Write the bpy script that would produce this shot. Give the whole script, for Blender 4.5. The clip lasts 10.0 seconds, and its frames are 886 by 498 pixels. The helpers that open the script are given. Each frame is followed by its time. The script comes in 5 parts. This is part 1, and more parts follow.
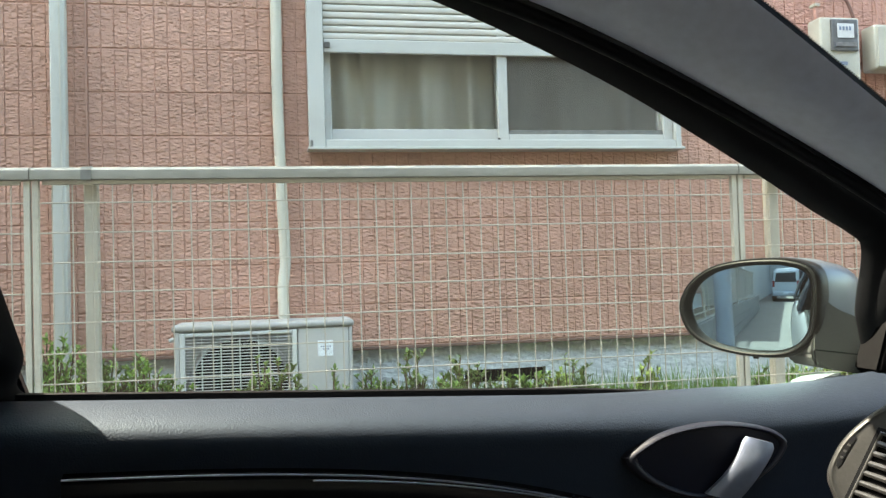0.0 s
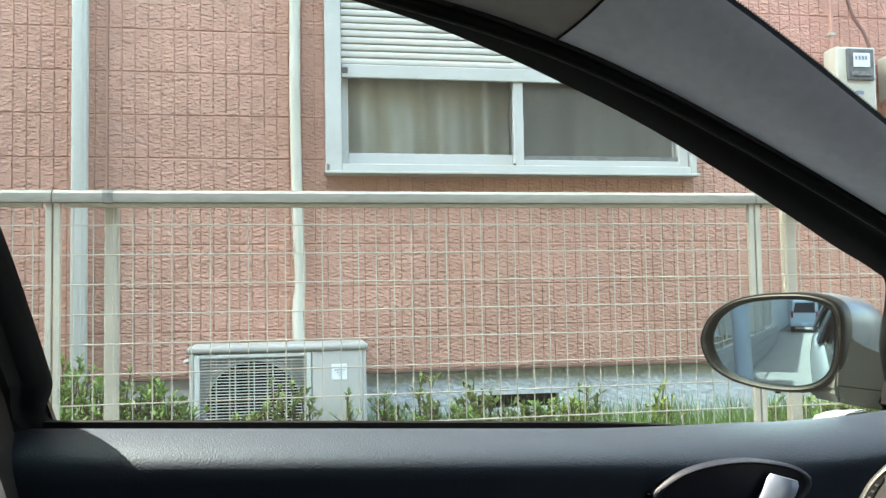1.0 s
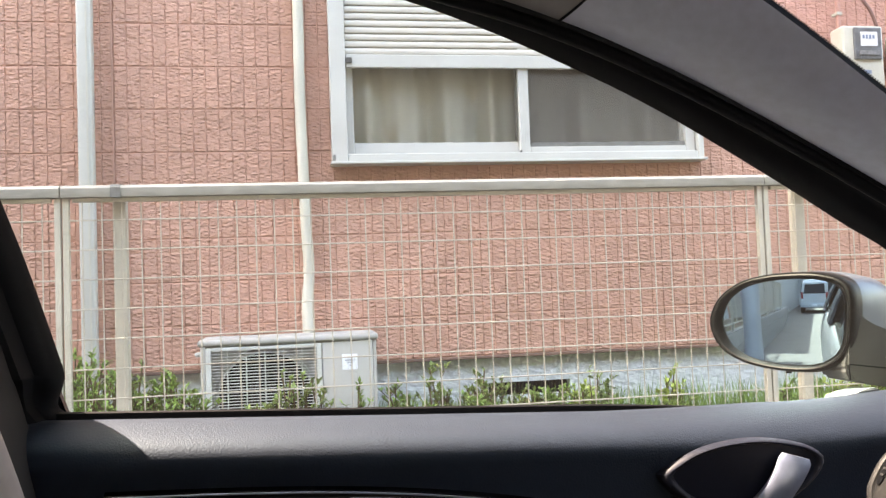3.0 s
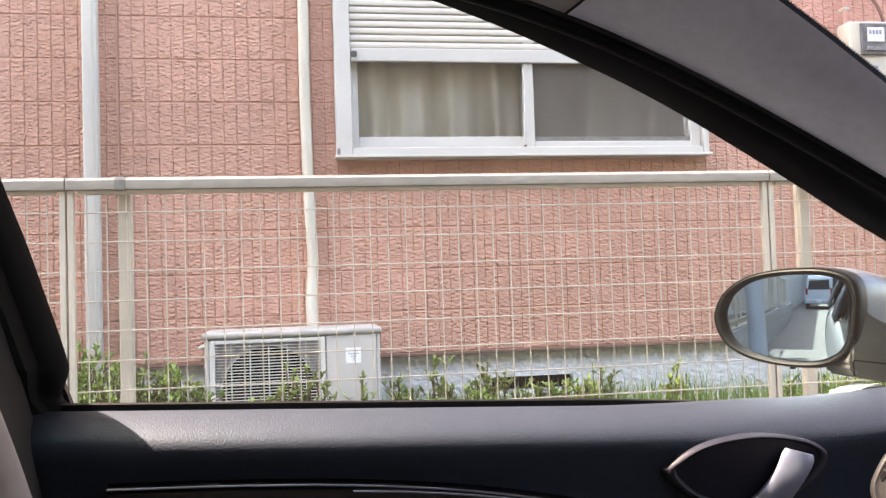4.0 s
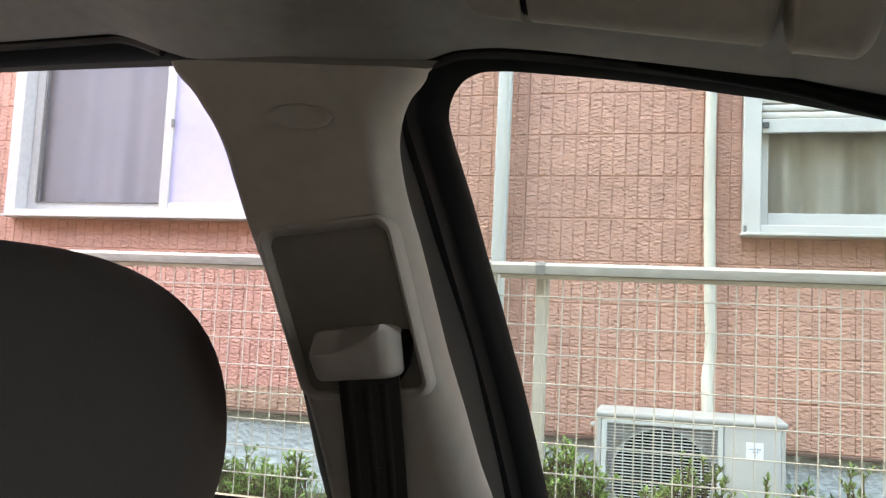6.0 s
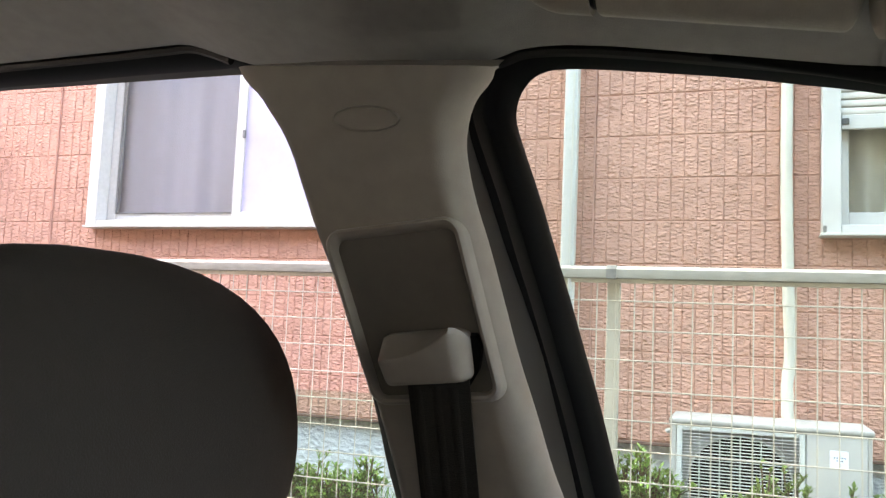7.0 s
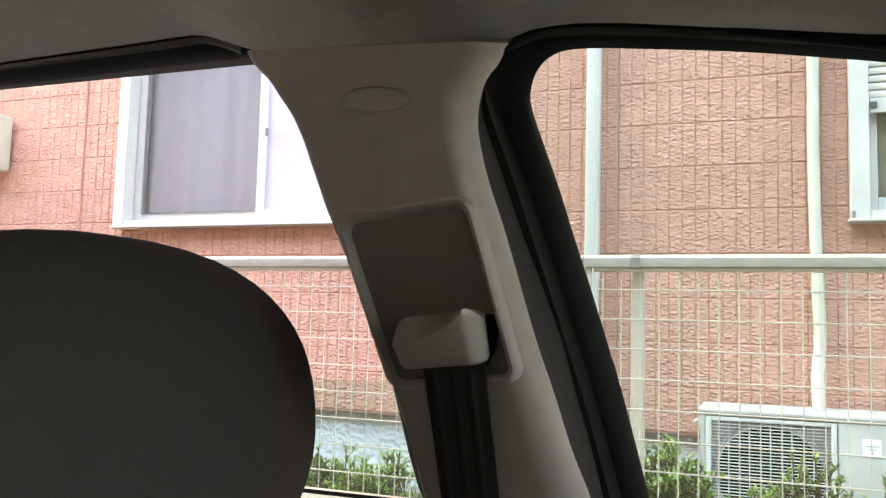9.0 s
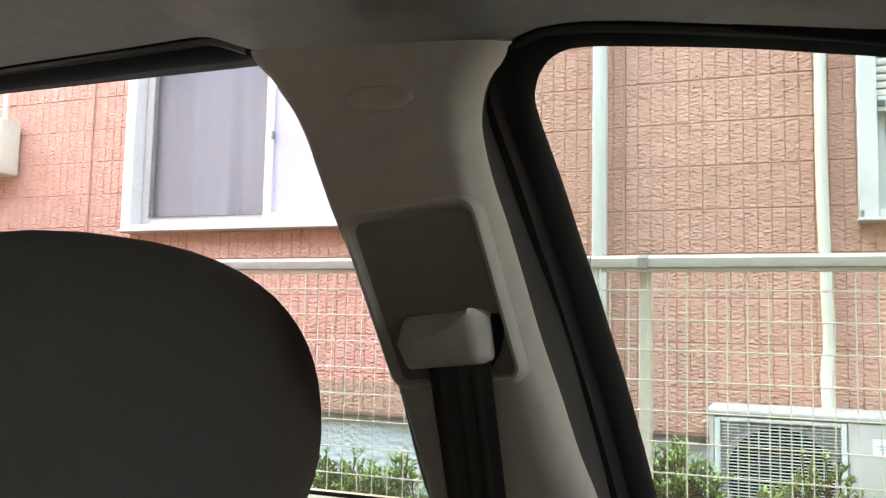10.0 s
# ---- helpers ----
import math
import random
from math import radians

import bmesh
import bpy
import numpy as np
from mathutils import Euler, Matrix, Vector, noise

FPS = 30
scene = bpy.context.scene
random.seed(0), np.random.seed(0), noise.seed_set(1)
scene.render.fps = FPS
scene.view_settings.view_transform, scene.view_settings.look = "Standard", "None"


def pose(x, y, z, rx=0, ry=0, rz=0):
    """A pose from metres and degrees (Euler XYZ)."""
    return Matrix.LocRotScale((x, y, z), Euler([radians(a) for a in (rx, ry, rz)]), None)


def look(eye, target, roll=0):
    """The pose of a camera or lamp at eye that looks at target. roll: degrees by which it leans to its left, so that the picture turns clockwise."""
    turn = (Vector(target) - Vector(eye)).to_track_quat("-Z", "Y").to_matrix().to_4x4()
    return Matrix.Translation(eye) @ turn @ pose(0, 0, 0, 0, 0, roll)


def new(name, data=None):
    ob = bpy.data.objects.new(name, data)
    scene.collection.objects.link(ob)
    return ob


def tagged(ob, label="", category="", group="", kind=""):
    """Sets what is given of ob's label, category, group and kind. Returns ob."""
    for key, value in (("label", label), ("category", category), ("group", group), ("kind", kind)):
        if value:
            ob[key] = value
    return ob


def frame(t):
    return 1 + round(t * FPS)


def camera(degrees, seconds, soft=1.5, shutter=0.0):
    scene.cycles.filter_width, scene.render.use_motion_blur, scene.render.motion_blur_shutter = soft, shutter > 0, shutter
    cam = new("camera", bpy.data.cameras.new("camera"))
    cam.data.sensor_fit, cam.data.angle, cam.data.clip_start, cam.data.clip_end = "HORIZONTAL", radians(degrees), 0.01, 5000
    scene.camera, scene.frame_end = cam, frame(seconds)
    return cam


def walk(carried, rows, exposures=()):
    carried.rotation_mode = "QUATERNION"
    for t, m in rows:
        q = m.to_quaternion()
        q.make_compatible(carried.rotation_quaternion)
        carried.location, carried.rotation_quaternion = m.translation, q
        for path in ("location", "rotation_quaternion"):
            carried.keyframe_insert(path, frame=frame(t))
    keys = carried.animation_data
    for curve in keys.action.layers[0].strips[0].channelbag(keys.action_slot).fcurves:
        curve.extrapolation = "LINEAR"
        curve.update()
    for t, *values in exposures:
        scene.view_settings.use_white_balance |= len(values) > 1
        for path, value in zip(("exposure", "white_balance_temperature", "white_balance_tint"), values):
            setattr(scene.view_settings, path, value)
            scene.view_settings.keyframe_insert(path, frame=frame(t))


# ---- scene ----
cam = camera(55.0, 10.0, soft=1.35)
PATH = [
    (0, (-0.721, 0.065, 1.11), (-0.35, 2.03, 1.171), -1.7),
    (0.5, (-0.733, 0.06, 1.123), (-0.379, 2.026, 1.217), -1.0),
    (1, (-0.739, 0.061, 1.123), (-0.392, 2.027, 1.235), -1.0),
    (1.5, (-0.738, 0.052, 1.125), (-0.391, 2.018, 1.245), -1.2),
    (2, (-0.739, 0.059, 1.122), (-0.397, 2.026, 1.235), -1.5),
    (2.5, (-0.737, 0.062, 1.118), (-0.408, 2.032, 1.216), -2.1),
    (2.7, (-0.7375, 0.0615, 1.118), (-0.4082, 2.0286, 1.2123), -2.2),
    (3.8, (-0.738, 0.061, 1.118), (-0.4209, 2.0327, 1.1943), -1.7),
    (4, (-0.738, 0.062, 1.117), (-0.42, 2.035, 1.193), -1.8),
    (4.5, (-0.739, 0.063, 1.117), (-0.42, 2.036, 1.188), -1.7),
    (5, (-0.747, 0.07, 1.125), (-0.517, 2.055, 1.214), -0.8),
    (5.2, (-0.77, 0.077, 1.143), (-0.6239, 2.0559, 1.2438), -0.5),
    (5.5, (-0.814, 0.086, 1.178), (-0.928, 2.079, 1.313), 1.1),
    (5.7, (-0.841, 0.094, 1.199), (-1.1056, 2.0744, 1.3544), 1.4),
    (6, (-0.88, 0.104, 1.229), (-1.393, 2.028, 1.412), 2.8),
    (6.2, (-0.886, 0.107, 1.231), (-1.488, 2.005, 1.422), 3.0),
    (7.3, (-0.883, 0.117, 1.225), (-1.5564, 1.9919, 1.4127), 2.5),
    (7.5, (-0.883, 0.118, 1.224), (-1.564, 1.989, 1.409), 2.5),
    (8, (-0.881, 0.12, 1.221), (-1.578, 1.986, 1.401), 2.2),
    (8.5, (-0.878, 0.124, 1.218), (-1.587, 1.985, 1.395), 1.8),
    (9, (-0.877, 0.125, 1.217), (-1.599, 1.981, 1.396), 1.6),
    (9.5, (-0.877, 0.126, 1.217), (-1.61, 1.978, 1.4), 1.4),
    (10, (-0.876, 0.128, 1.215), (-1.614, 1.977, 1.399), 1.3),
]
walk(cam, [(t, look(e, g, r)) for t, e, g, r in PATH],
     [(0, 3.76, 8200, 12), (0.5, 3.84, 8000, 9), (1, 4.09, 8000, 10), (1.5, 4.16, 7900, 15), (2, 4.19, 8250, 20), (2.5, 4.19, 8800, 23), (4, 4.16, 8850, 34), (4.5, 4.16, 8850, 34), (5.2, 4.15, 8850, 29), (5.5, 4.20, 8500, 20), (6, 4.28, 8550, 17), (6.6, 4.41, 8650, 15), (7.4, 4.46, 8650, 15), (10, 4.46, 8850, 13)])

# ---- world and sun ----
SUN_DIR = Vector((-0.70, 0.28, 0.955)).normalized()
world = bpy.data.worlds.new("World")
scene.world = world
world.use_nodes = True
sky = world.node_tree.nodes.new("ShaderNodeTexSky")
sky.sky_type = "NISHITA"
sky.sun_disc = False
sky.sun_elevation = math.asin(SUN_DIR.z)
sky.sun_rotation = math.atan2(SUN_DIR.x, SUN_DIR.y)
sky.air_density, sky.dust_density, sky.ozone_density = 1.0, 2.5, 1.0
bgn = world.node_tree.nodes["Background"]
bgn.inputs["Strength"].default_value = 0.15
world.node_tree.links.new(sky.outputs[0], bgn.inputs["Color"])
sun = new("sun", bpy.data.lights.new("sun", "SUN"))
sun.data.energy, sun.data.angle, sun.data.color = 2.6, radians(0.6), (1.0, 0.975, 0.94)
sun.matrix_world = look(SUN_DIR * 30, (0, 0, 0))


# ---- materials ----
def surf(name, color, rough=0.6, var=0.12, scale=6.0, bump=0.0, bscale=80.0, metal=0.0, fine=0.06, stretch=(1, 1, 1), piece=0.0, spec=0.5, coat=0.0, bdist=0.002, world=False):
    """A painted, moulded or mineral surface: tint drifts at two scales, with fine relief."""
    m = bpy.data.materials.new(name)
    m.use_nodes = True
    nt = m.node_tree
    n, l = nt.nodes, nt.links
    b = n["Principled BSDF"]
    tc = n.new("ShaderNodeTexCoord")
    mp = n.new("ShaderNodeMapping")
    mp.inputs["Scale"].default_value = stretch
    l.new(n.new("ShaderNodeNewGeometry").outputs["Position"] if world else tc.outputs["Object"], mp.inputs["Vector"])
    big, small = n.new("ShaderNodeTexNoise"), n.new("ShaderNodeTexNoise")
    big.inputs["Scale"].default_value, small.inputs["Scale"].default_value = scale, scale * 14
    big.inputs["Detail"].default_value = small.inputs["Detail"].default_value = 5
    l.new(mp.outputs[0], big.inputs["Vector"]), l.new(mp.outputs[0], small.inputs["Vector"])
    h1 = n.new("ShaderNodeMapRange")
    h1.inputs["To Min"].default_value, h1.inputs["To Max"].default_value = 1 - var, 1 + var
    h1.inputs["From Min"].default_value, h1.inputs["From Max"].default_value = 0.3, 0.7
    l.new(big.outputs["Fac"], h1.inputs["Value"])
    h2 = n.new("ShaderNodeMapRange")
    h2.inputs["To Min"].default_value, h2.inputs["To Max"].default_value = 1 - fine, 1 + fine
    h2.inputs["From Min"].default_value, h2.inputs["From Max"].default_value = 0.3, 0.7
    l.new(small.outputs["Fac"], h2.inputs["Value"])
    mul = n.new("ShaderNodeMath")
    mul.operation = "MULTIPLY"
    l.new(h1.outputs[0], mul.inputs[0]), l.new(h2.outputs[0], mul.inputs[1])
    last = mul.outputs[0]
    if piece:
        oi = n.new("ShaderNodeObjectInfo")
        h3 = n.new("ShaderNodeMapRange")
        h3.inputs["To Min"].default_value, h3.inputs["To Max"].default_value = 1 - piece, 1 + piece
        l.new(oi.outputs["Random"], h3.inputs["Value"])
        mul2 = n.new("ShaderNodeMath")
        mul2.operation = "MULTIPLY"
        l.new(last, mul2.inputs[0]), l.new(h3.outputs[0], mul2.inputs[1])
        last = mul2.outputs[0]
    sc = n.new("ShaderNodeVectorMath")
    sc.operation = "SCALE"
    sc.inputs[0].default_value = color
    l.new(last, sc.inputs["Scale"])
    l.new(sc.outputs["Vector"], b.inputs["Base Color"])
    b.inputs["Roughness"].default_value, b.inputs["Metallic"].default_value = rough, metal
    b.inputs["Specular IOR Level"].default_value, b.inputs["Coat Weight"].default_value = spec, coat
    if bump:
        bn, bp = n.new("ShaderNodeTexNoise"), n.new("ShaderNodeBump")
        bn.inputs["Scale"].default_value, bn.inputs["Detail"].default_value = bscale, 4
        bp.inputs["Strength"].default_value, bp.inputs["Distance"].default_value = bump, bdist
        l.new(mp.outputs[0], bn.inputs["Vector"])
        l.new(bn.outputs["Fac"], bp.inputs["Height"]), l.new(bp.outputs[0], b.inputs["Normal"])
    return m


def cells(m, scale, strength, dist, stretch=(1, 1, 1), feature="F1", mixin=0.5, world=False, blocky=False):
    """Chipped or creased relief from stretched cells, added to a surface."""
    nt = m.node_tree
    n, l = nt.nodes, nt.links
    b = n["Principled BSDF"]
    tc, mp = n.new("ShaderNodeTexCoord"), n.new("ShaderNodeMapping")
    mp.inputs["Scale"].default_value = stretch
    wob, add = n.new("ShaderNodeTexNoise"), n.new("ShaderNodeVectorMath")
    wob.inputs["Scale"].default_value = scale * 0.8
    add.operation = "MULTIPLY_ADD"
    add.inputs[1].default_value = (0.35 / scale,) * 3
    l.new(n.new("ShaderNodeNewGeometry").outputs["Position"] if world else tc.outputs["Object"], mp.inputs["Vector"]), l.new(mp.outputs[0], wob.inputs["Vector"])
    l.new(wob.outputs["Color"], add.inputs[0]), l.new(mp.outputs[0], add.inputs[2])
    vo, no, mx = n.new("ShaderNodeTexVoronoi"), n.new("ShaderNodeTexNoise"), n.new("ShaderNodeMix")
    vo.feature = feature
    if blocky:
        vo.distance = "CHEBYCHEV"
    vo.inputs["Scale"].default_value, no.inputs["Scale"].default_value = scale, scale * 1.2
    no.inputs["Detail"].default_value = 3
    l.new(add.outputs[0], vo.inputs["Vector"]), l.new(mp.outputs[0], no.inputs["Vector"])
    mx.inputs["Factor"].default_value = mixin
    l.new(vo.outputs["Distance"], mx.inputs["A"]), l.new(no.outputs["Fac"], mx.inputs["B"])
    bp = n.new("ShaderNodeBump")
    bp.inputs["Strength"].default_value, bp.inputs["Distance"].default_value = strength, dist
    l.new(mx.outputs["Result"], bp.inputs["Height"])
    old = b.inputs["Normal"].links
    if old:
        l.new(old[0].from_socket, bp.inputs["Normal"])
    l.new(bp.outputs[0], b.inputs["Normal"])
    return m


def glass(name, tint, rough=0.0, gloss=0.06, veil=0.0):
    """A thin pane: clear with a tint, and a mirror gloss that grows at grazing angles."""
    m = bpy.data.materials.new(name)
    m.use_nodes = True
    n, l = m.node_tree.nodes, m.node_tree.links
    n.remove(n["Principled BSDF"])
    tr, gl, mx, fr = n.new("ShaderNodeBsdfTransparent"), n.new("ShaderNodeBsdfGlossy"), n.new("ShaderNodeMixShader"), n.new("ShaderNodeFresnel")
    tr.inputs["Color"].default_value = (*tint, 1)
    gl.inputs["Roughness"].default_value = rough
    fr.inputs["IOR"].default_value = 1.0 + gloss * 8
    l.new(fr.outputs[0], mx.inputs["Fac"]), l.new(tr.outputs[0], mx.inputs[1]), l.new(gl.outputs[0], mx.inputs[2])
    top = mx
    # an even pale haze mixed in for the reflections that veil the glass
    if veil:
        haze, top = n.new("ShaderNodeBsdfTranslucent"), n.new("ShaderNodeMixShader")
        haze.inputs["Color"].default_value = (0.85, 0.85, 0.82, 1)
        top.inputs["Fac"].default_value = veil
        l.new(mx.outputs[0], top.inputs[1]), l.new(haze.outputs[0], top.inputs[2])
    l.new(top.outputs[0], n["Material Output"].inputs["Surface"])
    return m


M = {}
M["siding"] = cells(surf("siding", (0.502, 0.261, 0.195), 0.8, 0.09, 1.3, 0.3, 180, piece=0.05, fine=0.09, world=True), 44, 1.0, 0.0108, (1, 1, 2.0), mixin=0.30, world=True, blocky=True)
M["groove"] = surf("siding_groove", (0.54, 0.283, 0.216), 0.85, 0.1, 4)
M["drip"] = surf("dark_drip_metal", (0.16, 0.085, 0.065), 0.6, 0.1, 6)
M["sealant"] = surf("sealant", (0.42, 0.22, 0.168), 0.7, 0.08, 5)
M["render"] = cells(surf("foundation_render", (0.60, 0.62, 0.64), 0.85, 0.08, 2.5, 0.3, 120, fine=0.08), 34, 1.0, 0.013, (1, 1, 1.4), mixin=0.6)
M["alu_white"] = surf("white_aluminium", (0.485, 0.470, 0.440), 0.4, 0.05, 3, spec=0.3)
M["shutter"] = surf("shutter_paint", (0.51, 0.465, 0.41), 0.4, 0.05, 3)
M["fence"] = surf("fence_cream", (0.50, 0.455, 0.38), 0.45, 0.10, 9, 0.1, 60, fine=0.12)
M["rail"] = surf("rail_cream", (0.32, 0.30, 0.265), 0.55, 0.18, 7, 0.15, 60, fine=0.16, stretch=(0.25, 1, 1))
M["wire"] = surf("wire_cream", (0.50, 0.435, 0.355), 0.4, 0.1, 12)
M["cap"] = surf("joint_cap_grey", (0.15, 0.145, 0.135), 0.7, 0.25, 60, fine=0.2)
M["pipe_green"] = surf("downpipe_pvc", (0.49, 0.485, 0.455), 0.45, 0.06, 3, fine=0.08)
M["pipe_cream"] = surf("duct_cream", (0.52, 0.485, 0.415), 0.55, 0.10, 5, 0.3, 50)
M["ac"] = surf("unit_case", (0.47, 0.455, 0.43), 0.4, 0.05, 5)
# lid darker than the case: the shade on it is in the colour
M["ac_lid"] = surf("shaded_unit_lid", (0.36, 0.345, 0.325), 0.6, 0.10, 6, fine=0.12)
M["end_stop"] = surf("dark_stop", (0.06, 0.058, 0.055), 0.6, 0.1, 20)
M["ac_grill"] = surf("unit_grille", (0.60, 0.60, 0.57), 0.45, 0.05, 5)
M["dark"] = surf("dark_void", (0.006, 0.0062, 0.0065), 0.7, 0.2, 9, spec=0.1)
M["fin"] = surf("coil_fins", (0.36, 0.36, 0.345), 0.5, 0.2, 20)
M["sticker"] = surf("sticker_white", (0.8, 0.82, 0.85), 0.5, 0.03, 9)
M["ink"] = surf("ink_grey", (0.16, 0.2, 0.26), 0.6, 0.05, 9)
M["curtain"] = surf("curtain_cloth", (0.97, 0.93, 0.83), 0.9, 0.16, 2, 0.3, 400, stretch=(3, 3, 0.4))
M["curtain_grey"] = surf("curtain_lilac", (0.84, 0.83, 0.98), 0.9, 0.06, 2, 0.2, 300, stretch=(3, 3, 0.5))
M["pane"] = glass("house_pane", (0.97, 0.975, 0.96), gloss=0.045)
M["pane_frost"] = surf("frosted_pane", (0.46, 0.43, 0.55), 0.35, 0.08, 1.6, fine=0.03, spec=0.2)
M["steel"] = surf("meter_steel", (0.45, 0.43, 0.345), 0.5, 0.08, 8)
M["cable_brown"] = surf("brown_cable", (0.17, 0.085, 0.065), 0.6, 0.1, 12)
M["meter_glass"] = surf("meter_face", (0.13, 0.135, 0.135), 0.15, 0.3, 20)
M["soil"] = surf("yard_soil", (0.10, 0.075, 0.05), 0.95, 0.3, 6, 0.8, 60, bdist=0.01)
M["asphalt"] = surf("asphalt", (0.055, 0.055, 0.057), 0.9, 0.2, 1.5, 0.5, 250, fine=0.25)
M["block"] = surf("concrete_block", (0.24, 0.24, 0.235), 0.9, 0.15, 4, 0.4, 150, piece=0.08, fine=0.15)
M["roof"] = surf("roof_slate", (0.07, 0.07, 0.075), 0.7, 0.2, 3)
M["room"] = surf("room_plaster", (0.35, 0.33, 0.3), 0.9, 0.05, 2)


def leafmat(name, col):
    m = surf(name, col, 0.45, 0.35, 9.0, fine=0.2)
    n, l = m.node_tree.nodes, m.node_tree.links
    b = n["Principled BSDF"]
    src = b.inputs["Base Color"].links[0].from_socket
    geo, hsv = n.new("ShaderNodeNewGeometry"), n.new("ShaderNodeHueSaturation")
    mr = n.new("ShaderNodeMapRange")
    mr.inputs["To Min"].default_value, mr.inputs["To Max"].default_value = 0.55, 1.5
    l.new(geo.outputs["Random Per Island"], mr.inputs["Value"])
    l.new(mr.outputs[0], hsv.inputs["Value"]), l.new(src, hsv.inputs["Color"])
    l.new(hsv.outputs[0], b.inputs["Base Color"])
    tl, mx = n.new("ShaderNodeBsdfTranslucent"), n.new("ShaderNodeMixShader")
    l.new(hsv.outputs[0], tl.inputs["Color"])
    mx.inputs["Fac"].default_value = 0.35
    l.new(b.outputs[0], mx.inputs[1]), l.new(tl.outputs[0], mx.inputs[2])
    l.new(mx.outputs[0], n["Material Output"].inputs["Surface"])
    return m


M["leaf"] = leafmat("leaf_green", (0.195, 0.315, 0.078))
M["leaf_dark"] = leafmat("leaf_olive", (0.18, 0.25, 0.07))
M["leaf_young"] = leafmat("leaf_young", (0.32, 0.41, 0.10))
M["grass"] = leafmat("grass_green", (0.145, 0.245, 0.058))
M["twig"] = surf("twig_bark", (0.13, 0.085, 0.05), 0.85, 0.2, 30)

M["leather"] = cells(surf("grained_black_vinyl", (0.0100, 0.0145, 0.0235), 0.57, 0.08, 5, 0.2, 500, spec=0.36), 470, 0.30, 0.0010, (1, 0.5, 1), mixin=0.35)
M["leather"].node_tree.nodes["Principled BSDF"].inputs["Specular Tint"].default_value = (0.60, 0.87, 1.0, 1)
M["door_black"] = surf("door_panel_black", (0.005, 0.0068, 0.0105), 0.62, 0.1, 6, 0.2, 600, spec=0.18)
M["gloss_black"] = surf("piano_black", (0.003, 0.0034, 0.0045), 0.2, 0.1, 6, spec=0.18)
M["rubber"] = surf("black_rubber", (0.0030, 0.0038, 0.0045), 0.5, 0.12, 12, 0.05, 120, spec=0.13)
M["bead"] = surf("soft_black_rubber", (0.014, 0.0145, 0.015), 0.45, 0.12, 12, 0.05, 120, spec=0.35)
M["jamb"] = surf("dark_grey_trim", (0.0145, 0.0150, 0.0145), 0.7, 0.08, 10, spec=0.12)
M["trim"] = surf("grey_pillar_plastic", (0.300, 0.268, 0.249), 0.45, 0.04, 4, 0.08, 900)
# pillar plastic again, darkened by the shade inside the adjuster's rim
M["trim2"] = surf("shaded_cover_plastic", (0.150, 0.134, 0.123), 0.5, 0.04, 5, 0.1, 600)
# headliner cloth made paler and bluer, with skylight from the windscreen put in
M["apillar"] = surf("a_pillar_skylit_fabric", (0.57, 0.630, 0.730), 0.85, 0.04, 5, 0.08, 1400)
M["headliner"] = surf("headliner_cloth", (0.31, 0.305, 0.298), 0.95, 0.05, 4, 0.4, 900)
M["webbing"] = surf("seat_belt_webbing", (0.0075, 0.0066, 0.0062), 0.75, 0.15, 40, 0.6, 300, stretch=(1, 1, 6))
M["webbing_light"] = surf("seat_belt_stripe", (0.0110, 0.0098, 0.0094), 0.75, 0.15, 40, 0.6, 300, stretch=(1, 1, 6))
M["seat"] = surf("dark_seat_cloth", (0.0215, 0.0153, 0.0138), 0.9, 0.12, 5, 0.4, 700)
M["chrome"] = surf("satin_chrome", (0.72, 0.73, 0.76), 0.24, 0.05, 8, metal=1.0)
M["vent_slat"] = surf("vent_slat_grey", (0.095, 0.099, 0.096), 0.34, 0.05, 8, metal=0.7)
# grey trim taken down to near black: shade is in its colour
M["sail"] = surf("mirror_sail_shaded", (0.0052, 0.0056, 0.0058), 0.75, 0.08, 10, 0.1, 400, spec=0.1)
M["grip"] = surf("grab_handle_plastic", (0.31, 0.285, 0.25), 0.55, 0.05, 6, 0.2, 500)
M["border"] = surf("printed_glass_border", (0.002, 0.0022, 0.0024), 0.7, 0.1, 9, spec=0.03)
M["bowl_black"] = surf("handle_bowl_black", (0.0046, 0.0066, 0.0125), 0.5, 0.1, 9, 0.1, 500, spec=0.16)
M["bowl_rim"] = surf("handle_rim_black", (0.0075, 0.0100, 0.0165), 0.48, 0.1, 9, 0.1, 500, spec=0.28)
M["mirror_rim"] = surf("mirror_rim_black", (0.0025, 0.0028, 0.003), 0.42, 0.1, 9, spec=0.06)
M["lip"] = surf("mirror_lip_black", (0.0040, 0.0043, 0.0047), 0.40, 0.05, 9, spec=0.10)
M["mirror_foot"] = surf("mirror_foot_grey", (0.031, 0.031, 0.0305), 0.5, 0.06, 9, 0.1, 300)
M["vent_ring"] = surf("vent_ring_silver", (0.074, 0.078, 0.075), 0.34, 0.14, 25, 0.1, 300, metal=0.8)
M["highlight_line"] = surf("armrest_highlight", (0.30, 0.33, 0.40), 0.35, 0.05, 8, metal=0.8)
M["satin"] = surf("satin_silver", (0.185, 0.225, 0.285), 0.48, 0.06, 8, metal=0.8)
M["silver"] = surf("silver_car_paint", (0.25, 0.27, 0.30), 0.42, 0.03, 4, metal=0.7, coat=0.15)
# body silver in a darker copy, to offset strong sun on the cover
M["mirror_cover"] = surf("mirror_cover_dimmed_silver", (0.085, 0.099, 0.123), 0.44, 0.03, 4, metal=0.65, coat=0.1)
M["wedge_pale"] = surf("pale_wedge_surface", (0.145, 0.19, 0.195), 0.5, 0.03, 6)
M["silver"].node_tree.nodes["Principled BSDF"].inputs["Coat Roughness"].default_value = 0.3
